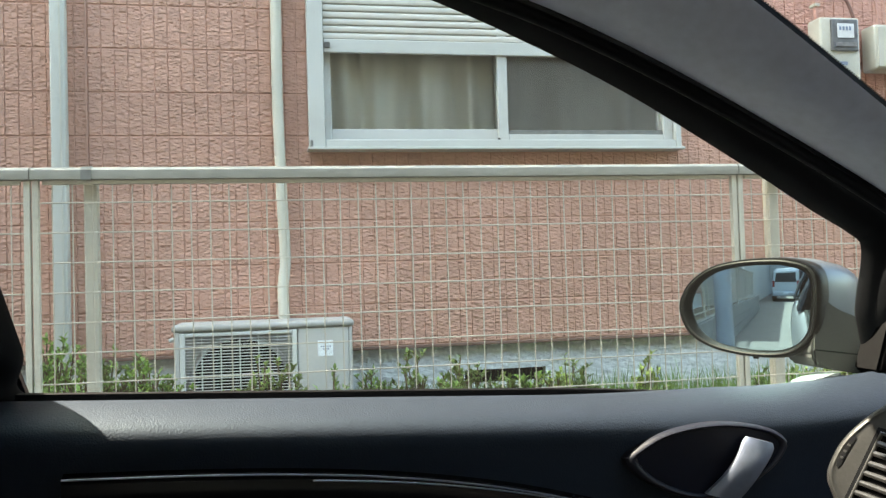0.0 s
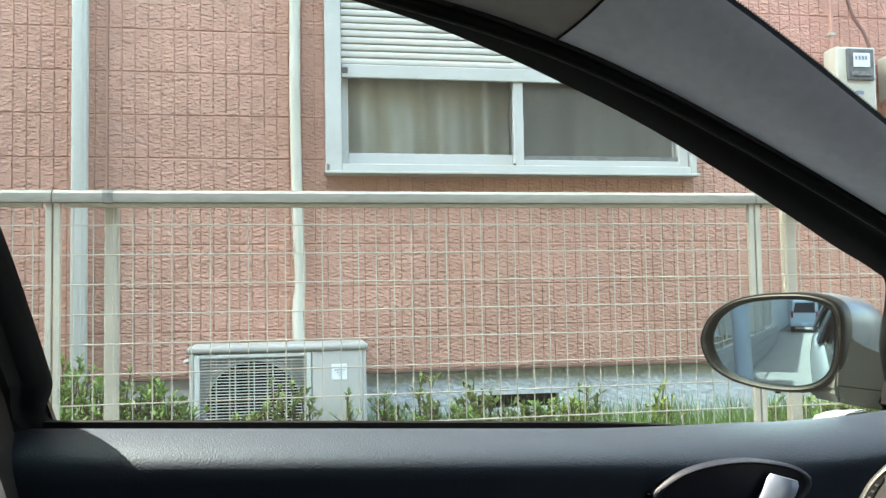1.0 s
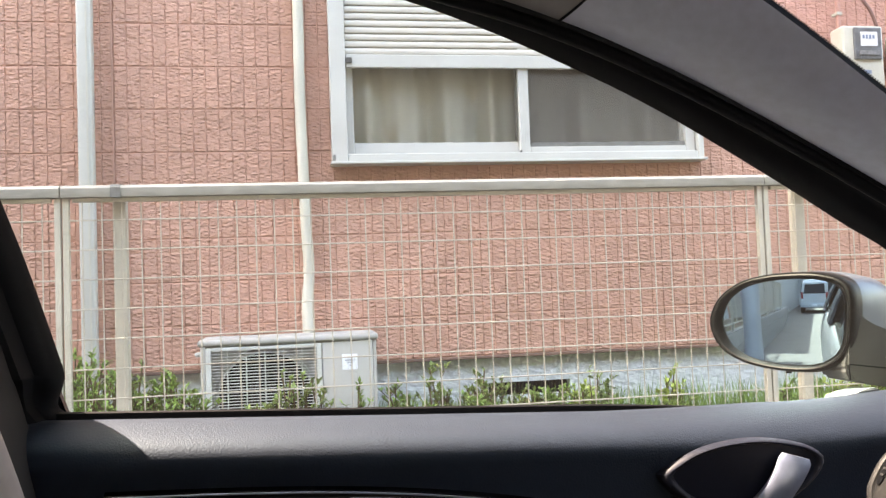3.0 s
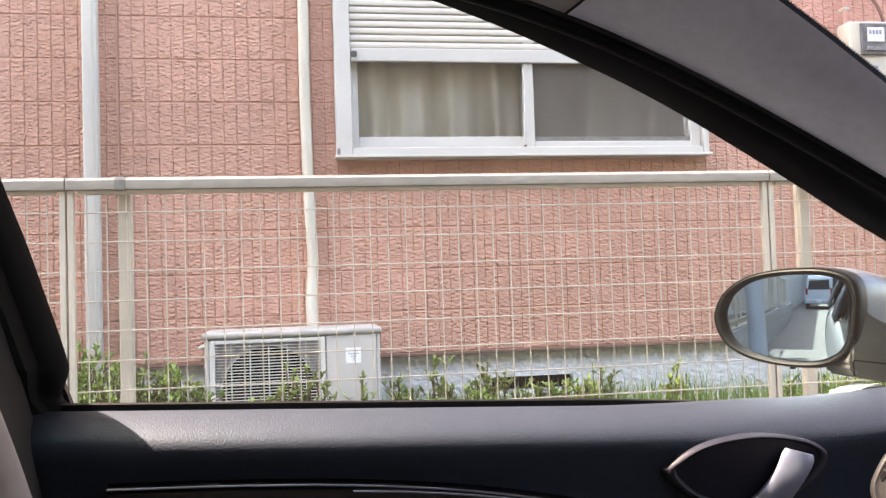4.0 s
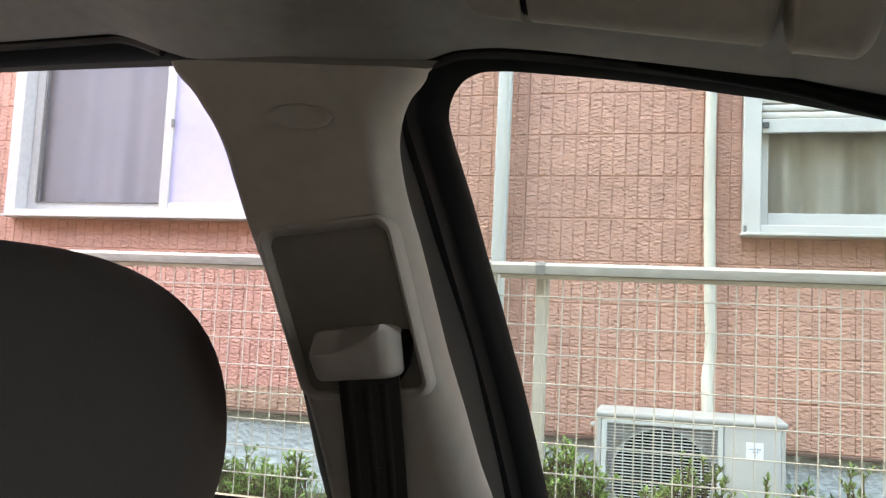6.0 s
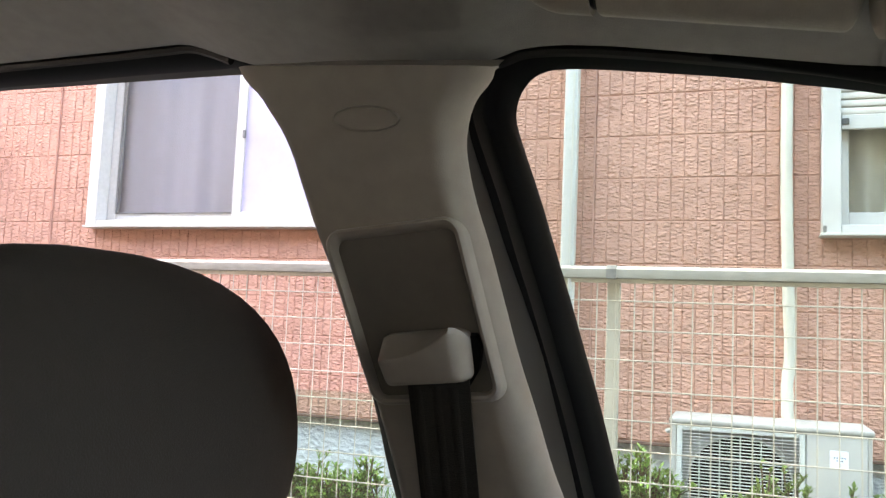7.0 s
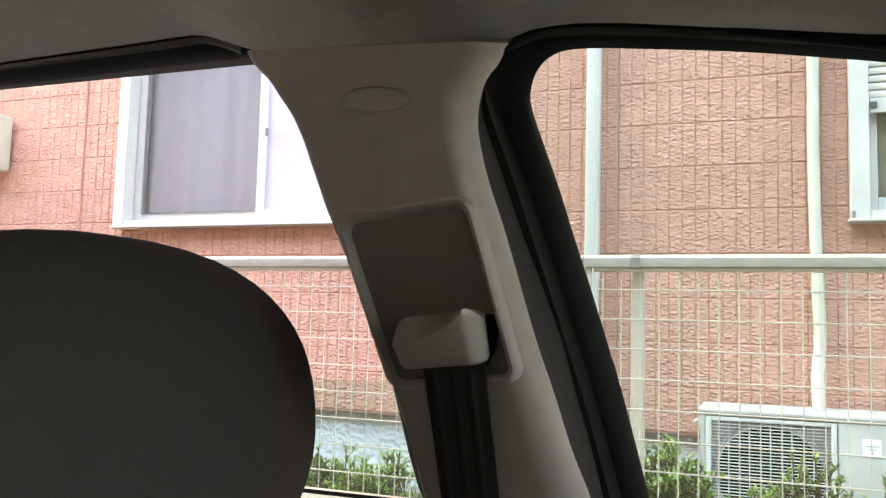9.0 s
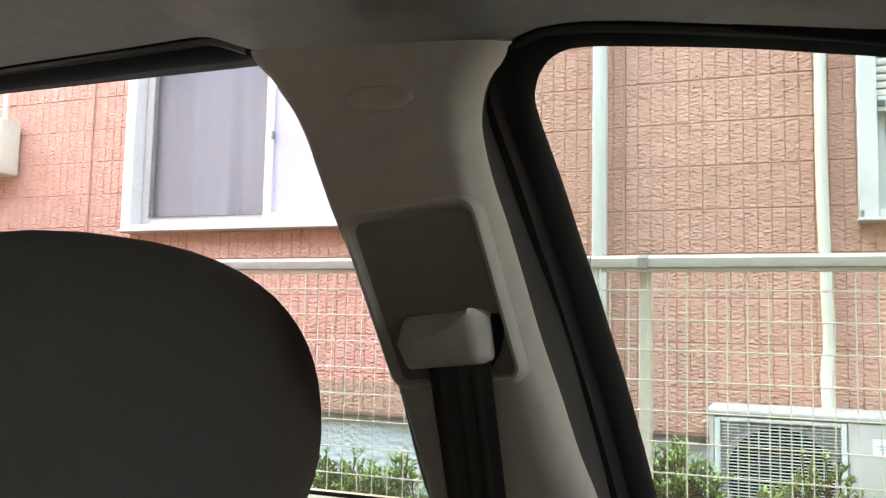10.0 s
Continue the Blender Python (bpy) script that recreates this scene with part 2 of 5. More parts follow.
M["mirror"] = surf("mirror_silver", (0.35, 0.485, 0.555), 0.0, 0.0, 1, metal=1.0, fine=0.0)
M["tyre"] = surf("tyre_rubber", (0.02, 0.02, 0.02), 0.8, 0.1, 10)
M["carpet"] = surf("car_carpet", (0.03, 0.03, 0.032), 0.95, 0.1, 10)
M["beige_ledge"] = surf("rear_door_top", (0.020, 0.031, 0.035), 0.8, 0.10, 8, 0.3, 300, spec=0.15)
M["car_glass"] = glass("green_car_glass", (0.840, 0.925, 0.888), gloss=0.02, veil=0.0016)
M["wind_glass"] = glass("windscreen_glass", (0.80, 0.90, 0.86), gloss=0.012)
M["van_white"] = surf("white_van_paint", (0.50, 0.52, 0.55), 0.3, 0.03, 3, coat=0.5)
M["van_glass"] = surf("van_window", (0.03, 0.035, 0.04), 0.6, 0.1, 4, spec=0.1)
M["red"] = surf("tail_lamp_red", (0.35, 0.03, 0.03), 0.25, 0.1, 9)
M["pole"] = surf("pole_concrete", (0.40, 0.42, 0.45), 0.8, 0.1, 3, 0.2, 100)
# dark surface of the unseen block that holds skylight back
M["sky_block"] = surf("dark_sky_block", (0.070, 0.066, 0.064), 0.85, 0.15, 1.2, 0.3, 40, stretch=(1, 1, 6))
M["grey_wall"] = surf("neighbour_wall", (0.42, 0.41, 0.39), 0.85, 0.1, 1.2, 0.2, 60)


def screenmat(cover=0.22):
    m = bpy.data.materials.new("insect_screen")
    m.use_nodes = True
    n, l = m.node_tree.nodes, m.node_tree.links
    tr, mx = n.new("ShaderNodeBsdfTransparent"), n.new("ShaderNodeMixShader")
    b = n["Principled BSDF"]
    b.inputs["Base Color"].default_value = (0.36, 0.32, 0.28, 1)
    mx.inputs["Fac"].default_value = cover
    l.new(tr.outputs[0], mx.inputs[1]), l.new(b.outputs[0], mx.inputs[2])
    l.new(mx.outputs[0], n["Material Output"].inputs["Surface"])
    return m


M["screen"], M["screen_thin"] = screenmat(0.12), screenmat(0.06)


# ---- mesh helpers ----
def mesh_of(name, bm, material, smooth=False):
    bmesh.ops.recalc_face_normals(bm, faces=bm.faces)
    me = bpy.data.meshes.new(name)
    bm.to_mesh(me)
    bm.free()
    me.materials.append(material)
    if smooth:
        for p in me.polygons:
            p.use_smooth = True
        me.set_sharp_from_angle(angle=radians(38))
    return me


def part(name, bm, material, parent=None, label="", smooth=False, kind=""):
    ob = new(name, mesh_of(name, bm, material, smooth))
    if parent is not None:
        ob.parent = parent
        # parts are built in place, so only a thing's own place is undone
        ob.matrix_parent_inverse = Matrix.Identity(4) if parent.parent else parent.matrix_basis.inverted()
    return tagged(ob, label, kind=kind)


def thing(name, label, category, group="", kind="", at=(0, 0, 0)):
    ob = new(name)
    ob.location = at
    ob.empty_display_size = 0.1
    return tagged(ob, label, category, group, kind)


def box(bm, x0, x1, y0, y1, z0, z1, bevel=0.0, seg=2):
    r = bmesh.ops.create_cube(bm, size=1.0, matrix=Matrix.LocRotScale(((x0 + x1) / 2, (y0 + y1) / 2, (z0 + z1) / 2), None, (abs(x1 - x0), abs(y1 - y0), abs(z1 - z0))))
    if bevel:
        ed = list({e for v in r["verts"] for e in v.link_edges})
        bmesh.ops.bevel(bm, geom=ed, offset=bevel, segments=seg, affect="EDGES", profile=0.5)
    return bm


def B(x0, x1, y0, y1, z0, z1, bevel=0.0, seg=2):
    return box(bmesh.new(), x0, x1, y0, y1, z0, z1, bevel, seg)


def smoothline(pts, n, closed=False):
    """n points at even steps along a Catmull-Rom line through pts."""
    P = [Vector(p) for p in pts]
    m, fine = len(P), []
    for i in range(m if closed else m - 1):
        if closed:
            a, b, c, d = P[i - 1], P[i], P[(i + 1) % m], P[(i + 2) % m]
        else:
            b, c = P[i], P[i + 1]
            a, d = P[max(i - 1, 0)], P[min(i + 2, m - 1)]
        for k in range(16):
            t = k / 16
            fine.append(0.5 * ((2 * b) + (c - a) * t + (2 * a - 5 * b + 4 * c - d) * t * t + (3 * b - a - 3 * c + d) * t ** 3))
    fine.append(P[0] if closed else P[-1])
    cum = [0.0]
    for u, v in zip(fine, fine[1:]):
        cum.append(cum[-1] + (v - u).length)
    out, j = [], 0
    for k in range(n):
        s = cum[-1] * k / (n if closed else n - 1)
        while j < len(cum) - 2 and cum[j + 1] < s:
            j += 1
        w = (s - cum[j]) / max(cum[j + 1] - cum[j], 1e-9)
        out.append(fine[j].lerp(fine[j + 1], min(max(w, 0), 1)))
    return out


def loft(loops, closed=True, ends=False, bm=None):
    """A skin across loops of the same number of points."""
    bm = bm or bmesh.new()
    V = [[bm.verts.new(p) for p in lp] for lp in loops]
    n = len(V[0])
    for a, b in zip(V, V[1:]):
        for i in range(n if closed else n - 1):
            j = (i + 1) % n
            bm.faces.new((a[i], a[j], b[j], b[i]))
    if ends:
        bm.faces.new(V[0]), bm.faces.new(V[-1])
    return bm


def tube(path, r, seg=8, bm=None, flat=1.0):
    """A round bar along a path."""
    path = [Vector(p) for p in path]
    loops = []
    for i, p in enumerate(path):
        d = (path[min(i + 1, len(path) - 1)] - path[max(i - 1, 0)]).normalized()
        a = d.cross(Vector((0, 1, 0)) if abs(d.y) < 0.9 else Vector((1, 0, 0))).normalized()
        b = d.cross(a)
        loops.append([p + a * r * math.cos(2 * math.pi * k / seg) + b * r * flat * math.sin(2 * math.pi * k / seg) for k in range(seg)])
    return loft(loops, True, True, bm)


def slab(outline, depth, bm=None, bevel=0.0):
    """An outline (points in space) given thickness along a vector."""
    bm = bm or bmesh.new()
    d = Vector(depth)
    a, b = [bm.verts.new(p) for p in outline], [bm.verts.new(Vector(p) + d) for p in outline]
    n = len(a)
    bm.faces.new(a), bm.faces.new(b[::-1])
    for i in range(n):
        bm.faces.new((a[i], b[i], b[(i + 1) % n], a[(i + 1) % n]))
    if bevel:
        bmesh.ops.bevel(bm, geom=[e for e in bm.edges if e.calc_length() > bevel], offset=bevel, segments=2, affect="EDGES", clamp_overlap=True)
    return bm


def cyl(center, axis, r, h, seg=24, r2=None):
    bm = bmesh.new()
    q = Vector((0, 0, 1)).rotation_difference(Vector(axis)).to_matrix().to_4x4()
    bmesh.ops.create_cone(bm, cap_ends=True, segments=seg, radius1=r, radius2=r if r2 is None else r2, depth=h, matrix=Matrix.Translation(center) @ q)
    return bm


# ---- ground, yard and street ----
def grid(x0, x1, y0, y1, z, nx, ny, bumpy=0.0):
    bm = bmesh.new()
    vs = [[bm.verts.new((x0 + (x1 - x0) * i / nx, y0 + (y1 - y0) * j / ny, z + bumpy * noise.noise(Vector((i * 0.9, j * 0.9, z))))) for j in range(ny + 1)] for i in range(nx + 1)]
    for i in range(nx):
        for j in range(ny):
            bm.faces.new((vs[i][j], vs[i + 1][j], vs[i + 1][j + 1], vs[i][j + 1]))
    return bm


tagged(part("road", grid(-400, 400, -400, 400, 0, 8, 8), M["asphalt"]), "worn grey asphalt lane beside the fence", "road", kind="structure")
YARD = 0.46
tagged(part("yard", grid(-16, 9, 2.47, 3.78, YARD, 110, 10, 0.02), M["soil"], smooth=True), "strip of brown garden soil under the house wall", "soil", kind="structure")

WALL_Y, FENCE_Y = 3.72, 2.40
base = tagged(part("retaining_wall", B(-16, 9, 2.40, 2.50, 0, 0.60), M["block"]), "grey concrete block wall under the fence", "wall", kind="structure")


# ---- house ----
FND = 0.802
SILL, W1 = 1.65, (-0.60, 1.12)
W2 = (-4.13, -2.40)
TOP = 6.2
house = thing("house", "pink tile-patterned house with white windows", "house")
# wall core with openings cut through
core = bmesh.new()
zt1, zt2 = 2.78, 2.92
x0, x1 = -10.5, 8.5
for a, b, c, d in ((x0, W2[0] + 0.03, FND, TOP), (W2[1] - 0.03, W1[0] + 0.03, FND, TOP), (W1[1] - 0.06, x1, FND, TOP),
                   (W1[0] + 0.03, W1[1] - 0.06, FND, SILL + 0.01), (W1[0] + 0.03, W1[1] - 0.06, zt1, TOP),
                   (W2[0] + 0.03, W2[1] - 0.03, FND, SILL + 0.03), (W2[0] + 0.03, W2[1] - 0.03, zt2, TOP)):
    box(core, a, b, WALL_Y + 0.0042, WALL_Y + 0.16, c, d)
part("wall_core", core, M["groove"], house)
fnd = bmesh.new()
for a, b in ((x0, 0.06), (0.432, x1)):
    box(fnd, a, b, 3.765, 3.95, 0.2, FND)
box(fnd, 0.06, 0.432, 3.765, 3.95, 0.2, 0.625), box(fnd, 0.06, 0.432, 3.765, 3.95, 0.685, FND)
part("foundation", fnd, M["render"], house, "pale rough-rendered foundation")
part("drip_edge", B(x0, x1, 3.715, 3.768, FND - 0.004, FND + 0.010, 0.003), M["drip"], house)
vent = part("foundation_vent", B(0.062, 0.430, 3.80, 3.82, 0.627, 0.683), M["dark"], house)
for k in range(17):
    part("slat", B(0.072 + k * 0.021, 0.0765 + k * 0.021, 3.775, 3.797, 0.628, 0.682), M["dark"], vent)
part("sealant_joint", B(0.985, 0.991, 3.762, 3.766, 0.3, FND - 0.01), M["render"], house)
part("wall_joint", B(-1.4945, -1.4875, 3.7125, 3.733, FND + 0.012, TOP), M["sealant"], house)
part("wall_joint", B(-4.417, -4.411, 3.7125, 3.733, FND + 0.012, TOP), M["sealant"], house)
part("roof", B(x0 - 0.5, x1 + 0.5, 3.34, 12.5, TOP, TOP + 0.22), M["roof"], house)
part("rear_wall", B(x0, x1, 11.8, 12, 0, TOP), M["groove"], house)
part("side_wall", B(x0 - 0.16, x0, WALL_Y, 12, 0, TOP), M["groove"], house)
part("side_wall", B(x1, x1 + 0.16, WALL_Y, 12, 0, TOP), M["groove"], house)


def sash(name, parent, xa, xb, za, zb, y, w=0.035, wb=0.05):
    """A sliding sash: four bars."""
    bm = bmesh.new()
    box(bm, xa, xa + w, y, y + 0.03, za, zb, 0.003), box(bm, xb - w, xb, y, y + 0.03, za, zb, 0.003)
    box(bm, xa + w, xb - w, y + 0.001, y + 0.029, za, za + wb, 0.003), box(bm, xa + w, xb - w, y + 0.001, y + 0.029, zb - w, zb, 0.003)
    return part(name, bm, M["alu_white"], parent)


def curtain(x0, x1, z0, z1, y, folds, amp, mat, label, seed):
    rnd = random.Random(seed)
    ph = [rnd.uniform(0, 6.28) for _ in range(4)]
    n = 160
    bm = bmesh.new()
    rows = []
    for k in range(7):
        z = z0 + (z1 - z0) * k / 6
        row = []
        for i in range(n + 1):
            u = i / n
            w = math.sin(u * folds * 6.283 + ph[0]) + 0.5 * math.sin(u * folds * 11.3 + ph[1]) + 0.35 * math.sin(u * folds * 2.9 + ph[2] + 0.15 * k)
            row.append(bm.verts.new((x0 + (x1 - x0) * u, y + amp * w * (1.0 - 0.05 * k), z)))
        rows.append(row)
    for a, b in zip(rows, rows[1:]):
        for i in range(n):
            bm.faces.new((a[i], a[i + 1], b[i + 1], b[i]))
    bmesh.ops.solidify(bm, geom=bm.faces[:], thickness=0.002)
    return tagged(part("curtain", bm, mat, smooth=True), label, "curtain")


# front window with a half-lowered roller shutter
win = thing("window_1", "white aluminium sliding window with half-lowered shutter", "window", kind="structure")
fr = bmesh.new()
box(fr, W1[0], W1[0] + 0.068, 3.655, 3.79, SILL + 0.006, zt1, 0.004), box(fr, W1[1] - 0.068, W1[1] - 0.041, 3.655, 3.79, SILL + 0.006, zt1, 0.004)
box(fr, W1[0] + 0.068, W1[1] - 0.068, 3.657, 3.79, zt1 - 0.06, zt1, 0.004)
part("frame", fr, M["alu_white"], win)
sl = bmesh.new()
box(sl, W1[0] - 0.006, W1[1] - 0.031, 3.640, 3.79, SILL, SILL + 0.012, 0.003), box(sl, W1[0] + 0.068, W1[1] - 0.068, 3.660, 3.79, SILL + 0.012, SILL + 0.045, 0.004)
part("sill", sl, M["alu_white"], win)
s1 = sash("sash", win, W1[0] + 0.07, 0.268, SILL + 0.045, zt1 - 0.06, 3.715, 0.030, 0.055)
part("pane", B(W1[0] + 0.098, 0.240, 3.727, 3.731, SILL + 0.098, zt1 - 0.094), M["pane"], s1).visible_shadow = False
s2 = sash("sash", win, 0.232, W1[1] - 0.07, SILL + 0.045, zt1 - 0.06, 3.750, 0.040, 0.055)
part("pane", B(0.270, W1[1] - 0.108, 3.762, 3.766, SILL + 0.098, zt1 - 0.094), M["pane"], s2).visible_shadow = False
s3 = sash("screen_sash", win, 0.228, W1[1] - 0.072, SILL + 0.030, zt1 - 0.06, 3.680, 0.045, 0.042)
part("insect_screen", B(0.270, W1[1] - 0.115, 3.693, 3.695, SILL + 0.070, zt1 - 0.094), M["screen"], s3)
part("grey_strip", B(0.273, W1[1] - 0.117, 3.689, 3.697, SILL + 0.0725, SILL + 0.092), M["cap"], s3)
part("latch", B(0.222, 0.232, 3.672, 3.68, SILL + 0.040, SILL + 0.055, 0.002), M["dark"], win)
part("corner_cap", B(W1[0] + 0.004, W1[0] + 0.016, 3.648, 3.655, SILL + 0.010, SILL + 0.04, 0.002), M["cap"], win)
bar = part("shutter_bar", B(W1[0] + 0.070, W1[1] - 0.070, 3.668, 3.688, 2.068, 2.126, 0.004), M["alu_white"], win)
part("end_stop", B(W1[0] + 0.071, W1[0] + 0.097, 3.660, 3.667, 2.086, 2.110, 0.002), M["end_stop"], bar)
for k in range(20):
    z = 2.128 + k * 0.0305
    prof = [(-0.0015, 0.0), (0.0035, 0.0030), (0.0052, 0.010), (0.0046, 0.021), (0.0010, 0.0260), (-0.004, 0.0285), (-0.006, 0.0290), (-0.006, 0.0)]
    part("shutter_slat", slab([(W1[0] + 0.070, 3.682 - a, z + b) for a, b in prof], (W1[1] - W1[0] - 0.14, 0, 0)), M["shutter"], win, smooth=True)
curtain(W1[0] + 0.05, 0.240, 1.70, 2.74, 3.788, 4.1, 0.027, M["curtain"], "cream curtain hanging in soft folds behind glass", 3)
curtain(0.245, 1.10, 1.70, 2.74, 3.806, 3, 0.018, M["curtain"], "cream curtain hanging in soft folds behind the screen", 5)
rm = bmesh.new()
for a in ((-0.9, 1.4, 4.6, 4.7, 1.2, 3.0), (-1.0, -0.9, 3.885, 4.7, 1.2, 3.0), (1.4, 1.5, 3.885, 4.7, 1.2, 3.0), (-1.0, 1.5, 3.885, 4.7, 3.0, 3.1), (-1.0, 1.5, 3.885, 4.7, 1.1, 1.2)):
    box(rm, *a)
tagged(part("room_walls", rm, M["room"]), "plain room behind the curtained window", "wall", kind="structure")

# rear window with frosted panes
win2 = thing("window_2", "white aluminium sliding window with lilac frosted panes", "window", kind="structure")
fr = bmesh.new()
box(fr, W2[0], W2[0] + 0.065, 3.655, 3.79, SILL + 0.042, zt2, 0.004), box(fr, W2[1] - 0.065, W2[1], 3.655, 3.79, SILL + 0.042, zt2, 0.004)
box(fr, W2[0] + 0.065, W2[1] - 0.065, 3.657, 3.79, zt2 - 0.06, zt2, 0.004)
part("frame", fr, M["alu_white"], win2)
sl = bmesh.new()
box(sl, W2[0] - 0.006, W2[1] + 0.01, 3.640, 3.79, SILL + 0.030, SILL + 0.042, 0.003), box(sl, W2[0] + 0.065, W2[1] - 0.065, 3.660, 3.79, SILL + 0.042, SILL + 0.068, 0.004)
part("sill", sl, M["alu_white"], win2)
s1 = sash("sash", win2, W2[0] + 0.067, -3.215, SILL + 0.068, zt2 - 0.06, 3.735, 0.055, 0.045)
part("pane", B(W2[0] + 0.12, -3.268, 3.746, 3.750, SILL + 0.11, zt2 - 0.11), M["pane"], s1).visible_shadow = False
s2 = sash("sash", win2, -3.27, W2[1] - 0.067, SILL + 0.068, zt2 - 0.06, 3.690, 0.050, 0.045)
part("pane", B(-3.222, W2[1] - 0.115, 3.702, 3.706, SILL + 0.11, zt2 - 0.11), M["pane_frost"], s2, "pale lilac frosted pane")
# thin grey bars in place of the shadow along the pane's edges
gk = bmesh.new()
for a in ((W2[0] + 0.120, W2[0] + 0.127, SILL + 0.11, zt2 - 0.11), (-3.275, -3.268, SILL + 0.11, zt2 - 0.11), (W2[0] + 0.127, -3.275, SILL + 0.11, SILL + 0.117)):
    box(gk, a[0], a[1], 3.7305, 3.742, a[2], a[3])
part("pane_edge_shade", gk, M["cap"], s1)
part("insect_screen", B(W2[0] + 0.115, -3.27, 3.727, 3.729, SILL + 0.11, zt2 - 0.10), M["screen_thin"], s1)
curtain(W2[0] + 0.07, -3.26, 1.76, 2.86, 3.80, 4, 0.008, M["curtain_grey"], "lilac grey curtain with soft folds behind glass", 7)
curtain(-3.25, W2[1] - 0.07, 1.76, 2.86, 3.785, 3, 0.006, M["curtain_grey"], "pale lilac curtain close behind the glass", 8)
rm = bmesh.new()
for a in ((-4.4, -2.2, 4.6, 4.7, 1.2, 3.1), (-4.5, -4.4, 3.885, 4.7, 1.2, 3.1), (-2.2, -2.1, 3.885, 4.7, 1.2, 3.1), (-4.5, -2.1, 3.885, 4.7, 3.1, 3.2), (-4.5, -2.1, 3.885, 4.7, 1.1, 1.2)):
    box(rm, *a)
tagged(part("room_walls", rm, M["room"]), "plain room behind the lilac curtains", "wall", kind="structure")
part("latch", B(-3.226, -3.212, 3.676, 3.690, 2.13, 2.17, 0.003), M["cap"], s2)

# pipes on the wall
dp = thing("downpipe", "pale green square plastic downpipe on the wall", "pipe")
part("pipe", B(-1.612, -1.555, 3.640, 3.697, YARD - 0.05, TOP, 0.008, 3), M["pipe_green"], dp, smooth=True)
part("seam", B(-1.574, -1.570, 3.636, 3.6395, YARD, TOP), M["pipe_cream"], dp)
for z in (3.0,):
    part("bracket", B(-1.618, -1.549, 3.634, 3.705, z, z + 0.022, 0.003), M["pipe_green"], dp)
rp = thing("refrigerant_duct", "cream taped pipe bundle running down the wall", "pipe")
path = smoothline([(-0.726, 3.685, TOP), (-0.725, 3.685, 2.6), (-0.727, 3.685, 2.08), (-0.726, 3.683, 1.84), (-0.721, 3.685, 1.6), (-0.719, 3.685, 1.5), (-0.715, 3.685, 1.36), (-0.708, 3.68, 1.21), (-0.711, 3.68, 1.165), (-0.720, 3.67, 1.12), (-0.722, 3.66, 1.05), (-0.718, 3.64, 0.90)], 60)
part("bundle", tube(path, 0.0225, 10), M["pipe_cream"], rp, smooth=True)
wrap = bmesh.new()
for k in range(2, 58, 1):
    p, q = path[k], path[k + 1]
    tube([p.lerp(q, 0.35), p.lerp(q, 0.42), p.lerp(q, 0.6)], 0.0236, 10, wrap)
part("tape", wrap, M["pipe_cream"], rp, smooth=True, kind="stuff")

# outdoor unit of the air conditioner
ac = thing("air_conditioner_unit", "off-white outdoor air conditioner unit on the soil", "air conditioner", at=(0, 0, YARD))
AX0, AX1, AY, AZ0, AZ1 = -1.130, -0.458, 3.39, 0.50, 0.945
cs = bmesh.new()
box(cs, AX0 + 0.008, AX1 - 0.004, AY + 0.26, AY + 0.272, AZ0, AZ1 - 0.02), box(cs, AX0 + 0.004, AX0 + 0.018, AY, AY + 0.26, AZ0, AZ1 - 0.02, 0.003), box(cs, AX1 - 0.018, AX1 - 0.004, AY, AY + 0.26, AZ0, AZ1 - 0.02, 0.003)
box(cs, AX0 + 0.018, AX1 - 0.018, AY, AY + 0.26, AZ0, AZ0 + 0.02)
part("case", cs, M["ac"], ac)
part("front_panel", B(-0.672, AX1 - 0.0185, AY - 0.002, AY + 0.012, AZ0 + 0.02, AZ1 - 0.022, 0.006, 3), M["ac"], ac, smooth=True)
part("side_strip", B(AX0 + 0.004, -1.108, AY - 0.003, AY + 0.012, AZ0 + 0.02, AZ1 - 0.022, 0.004), M["ac"], ac)
part("lid", B(AX0 - 0.006, AX1 + 0.004, AY - 0.010, AY + 0.28, AZ1 - 0.022, AZ1 + 0.004, 0.010, 3), M["ac_lid"], ac, smooth=True)
part("back_plate", B(-1.106, -0.675, AY + 0.06, AY + 0.07, AZ0 + 0.02, AZ1 - 0.024), M["fin"], ac)
cx, cz, R = -0.89, 0.71, 0.185
lo = []
for rr, yy in ((R + 0.012, 0.058), (R + 0.010, 0.035), (R, 0.028), (R - 0.006, 0.035), (R - 0.006, 0.058)):
    lo.append([(cx + rr * math.cos(2 * math.pi * k / 40), AY + yy, cz + rr * math.sin(2 * math.pi * k / 40)) for k in range(40)])
part("fan_ring", loft(lo), M["fin"], ac, smooth=True)
# flat black disc drawn for the unlit depth of the fan opening
part("fan_well", cyl((cx, AY + 0.0575, cz), (0, 1, 0), R, 0.002, 40), M["dark"], ac)
fan = part("fan", cyl((cx, AY + 0.045, cz), (0, 1, 0), 0.045, 0.03, 20), M["dark"], ac)
for k in range(3):
    a0 = k * 2.094 + 0.4
    pts = [(0.04, a0), (0.17, a0 - 0.25), (0.175, a0 + 0.75), (0.04, a0 + 1.2)]
    part("blade", slab([(cx + r * math.cos(a), AY + 0.05, cz + r * math.sin(a)) for r, a in pts], (0, 0.006, 0)), M["dark"], fan)
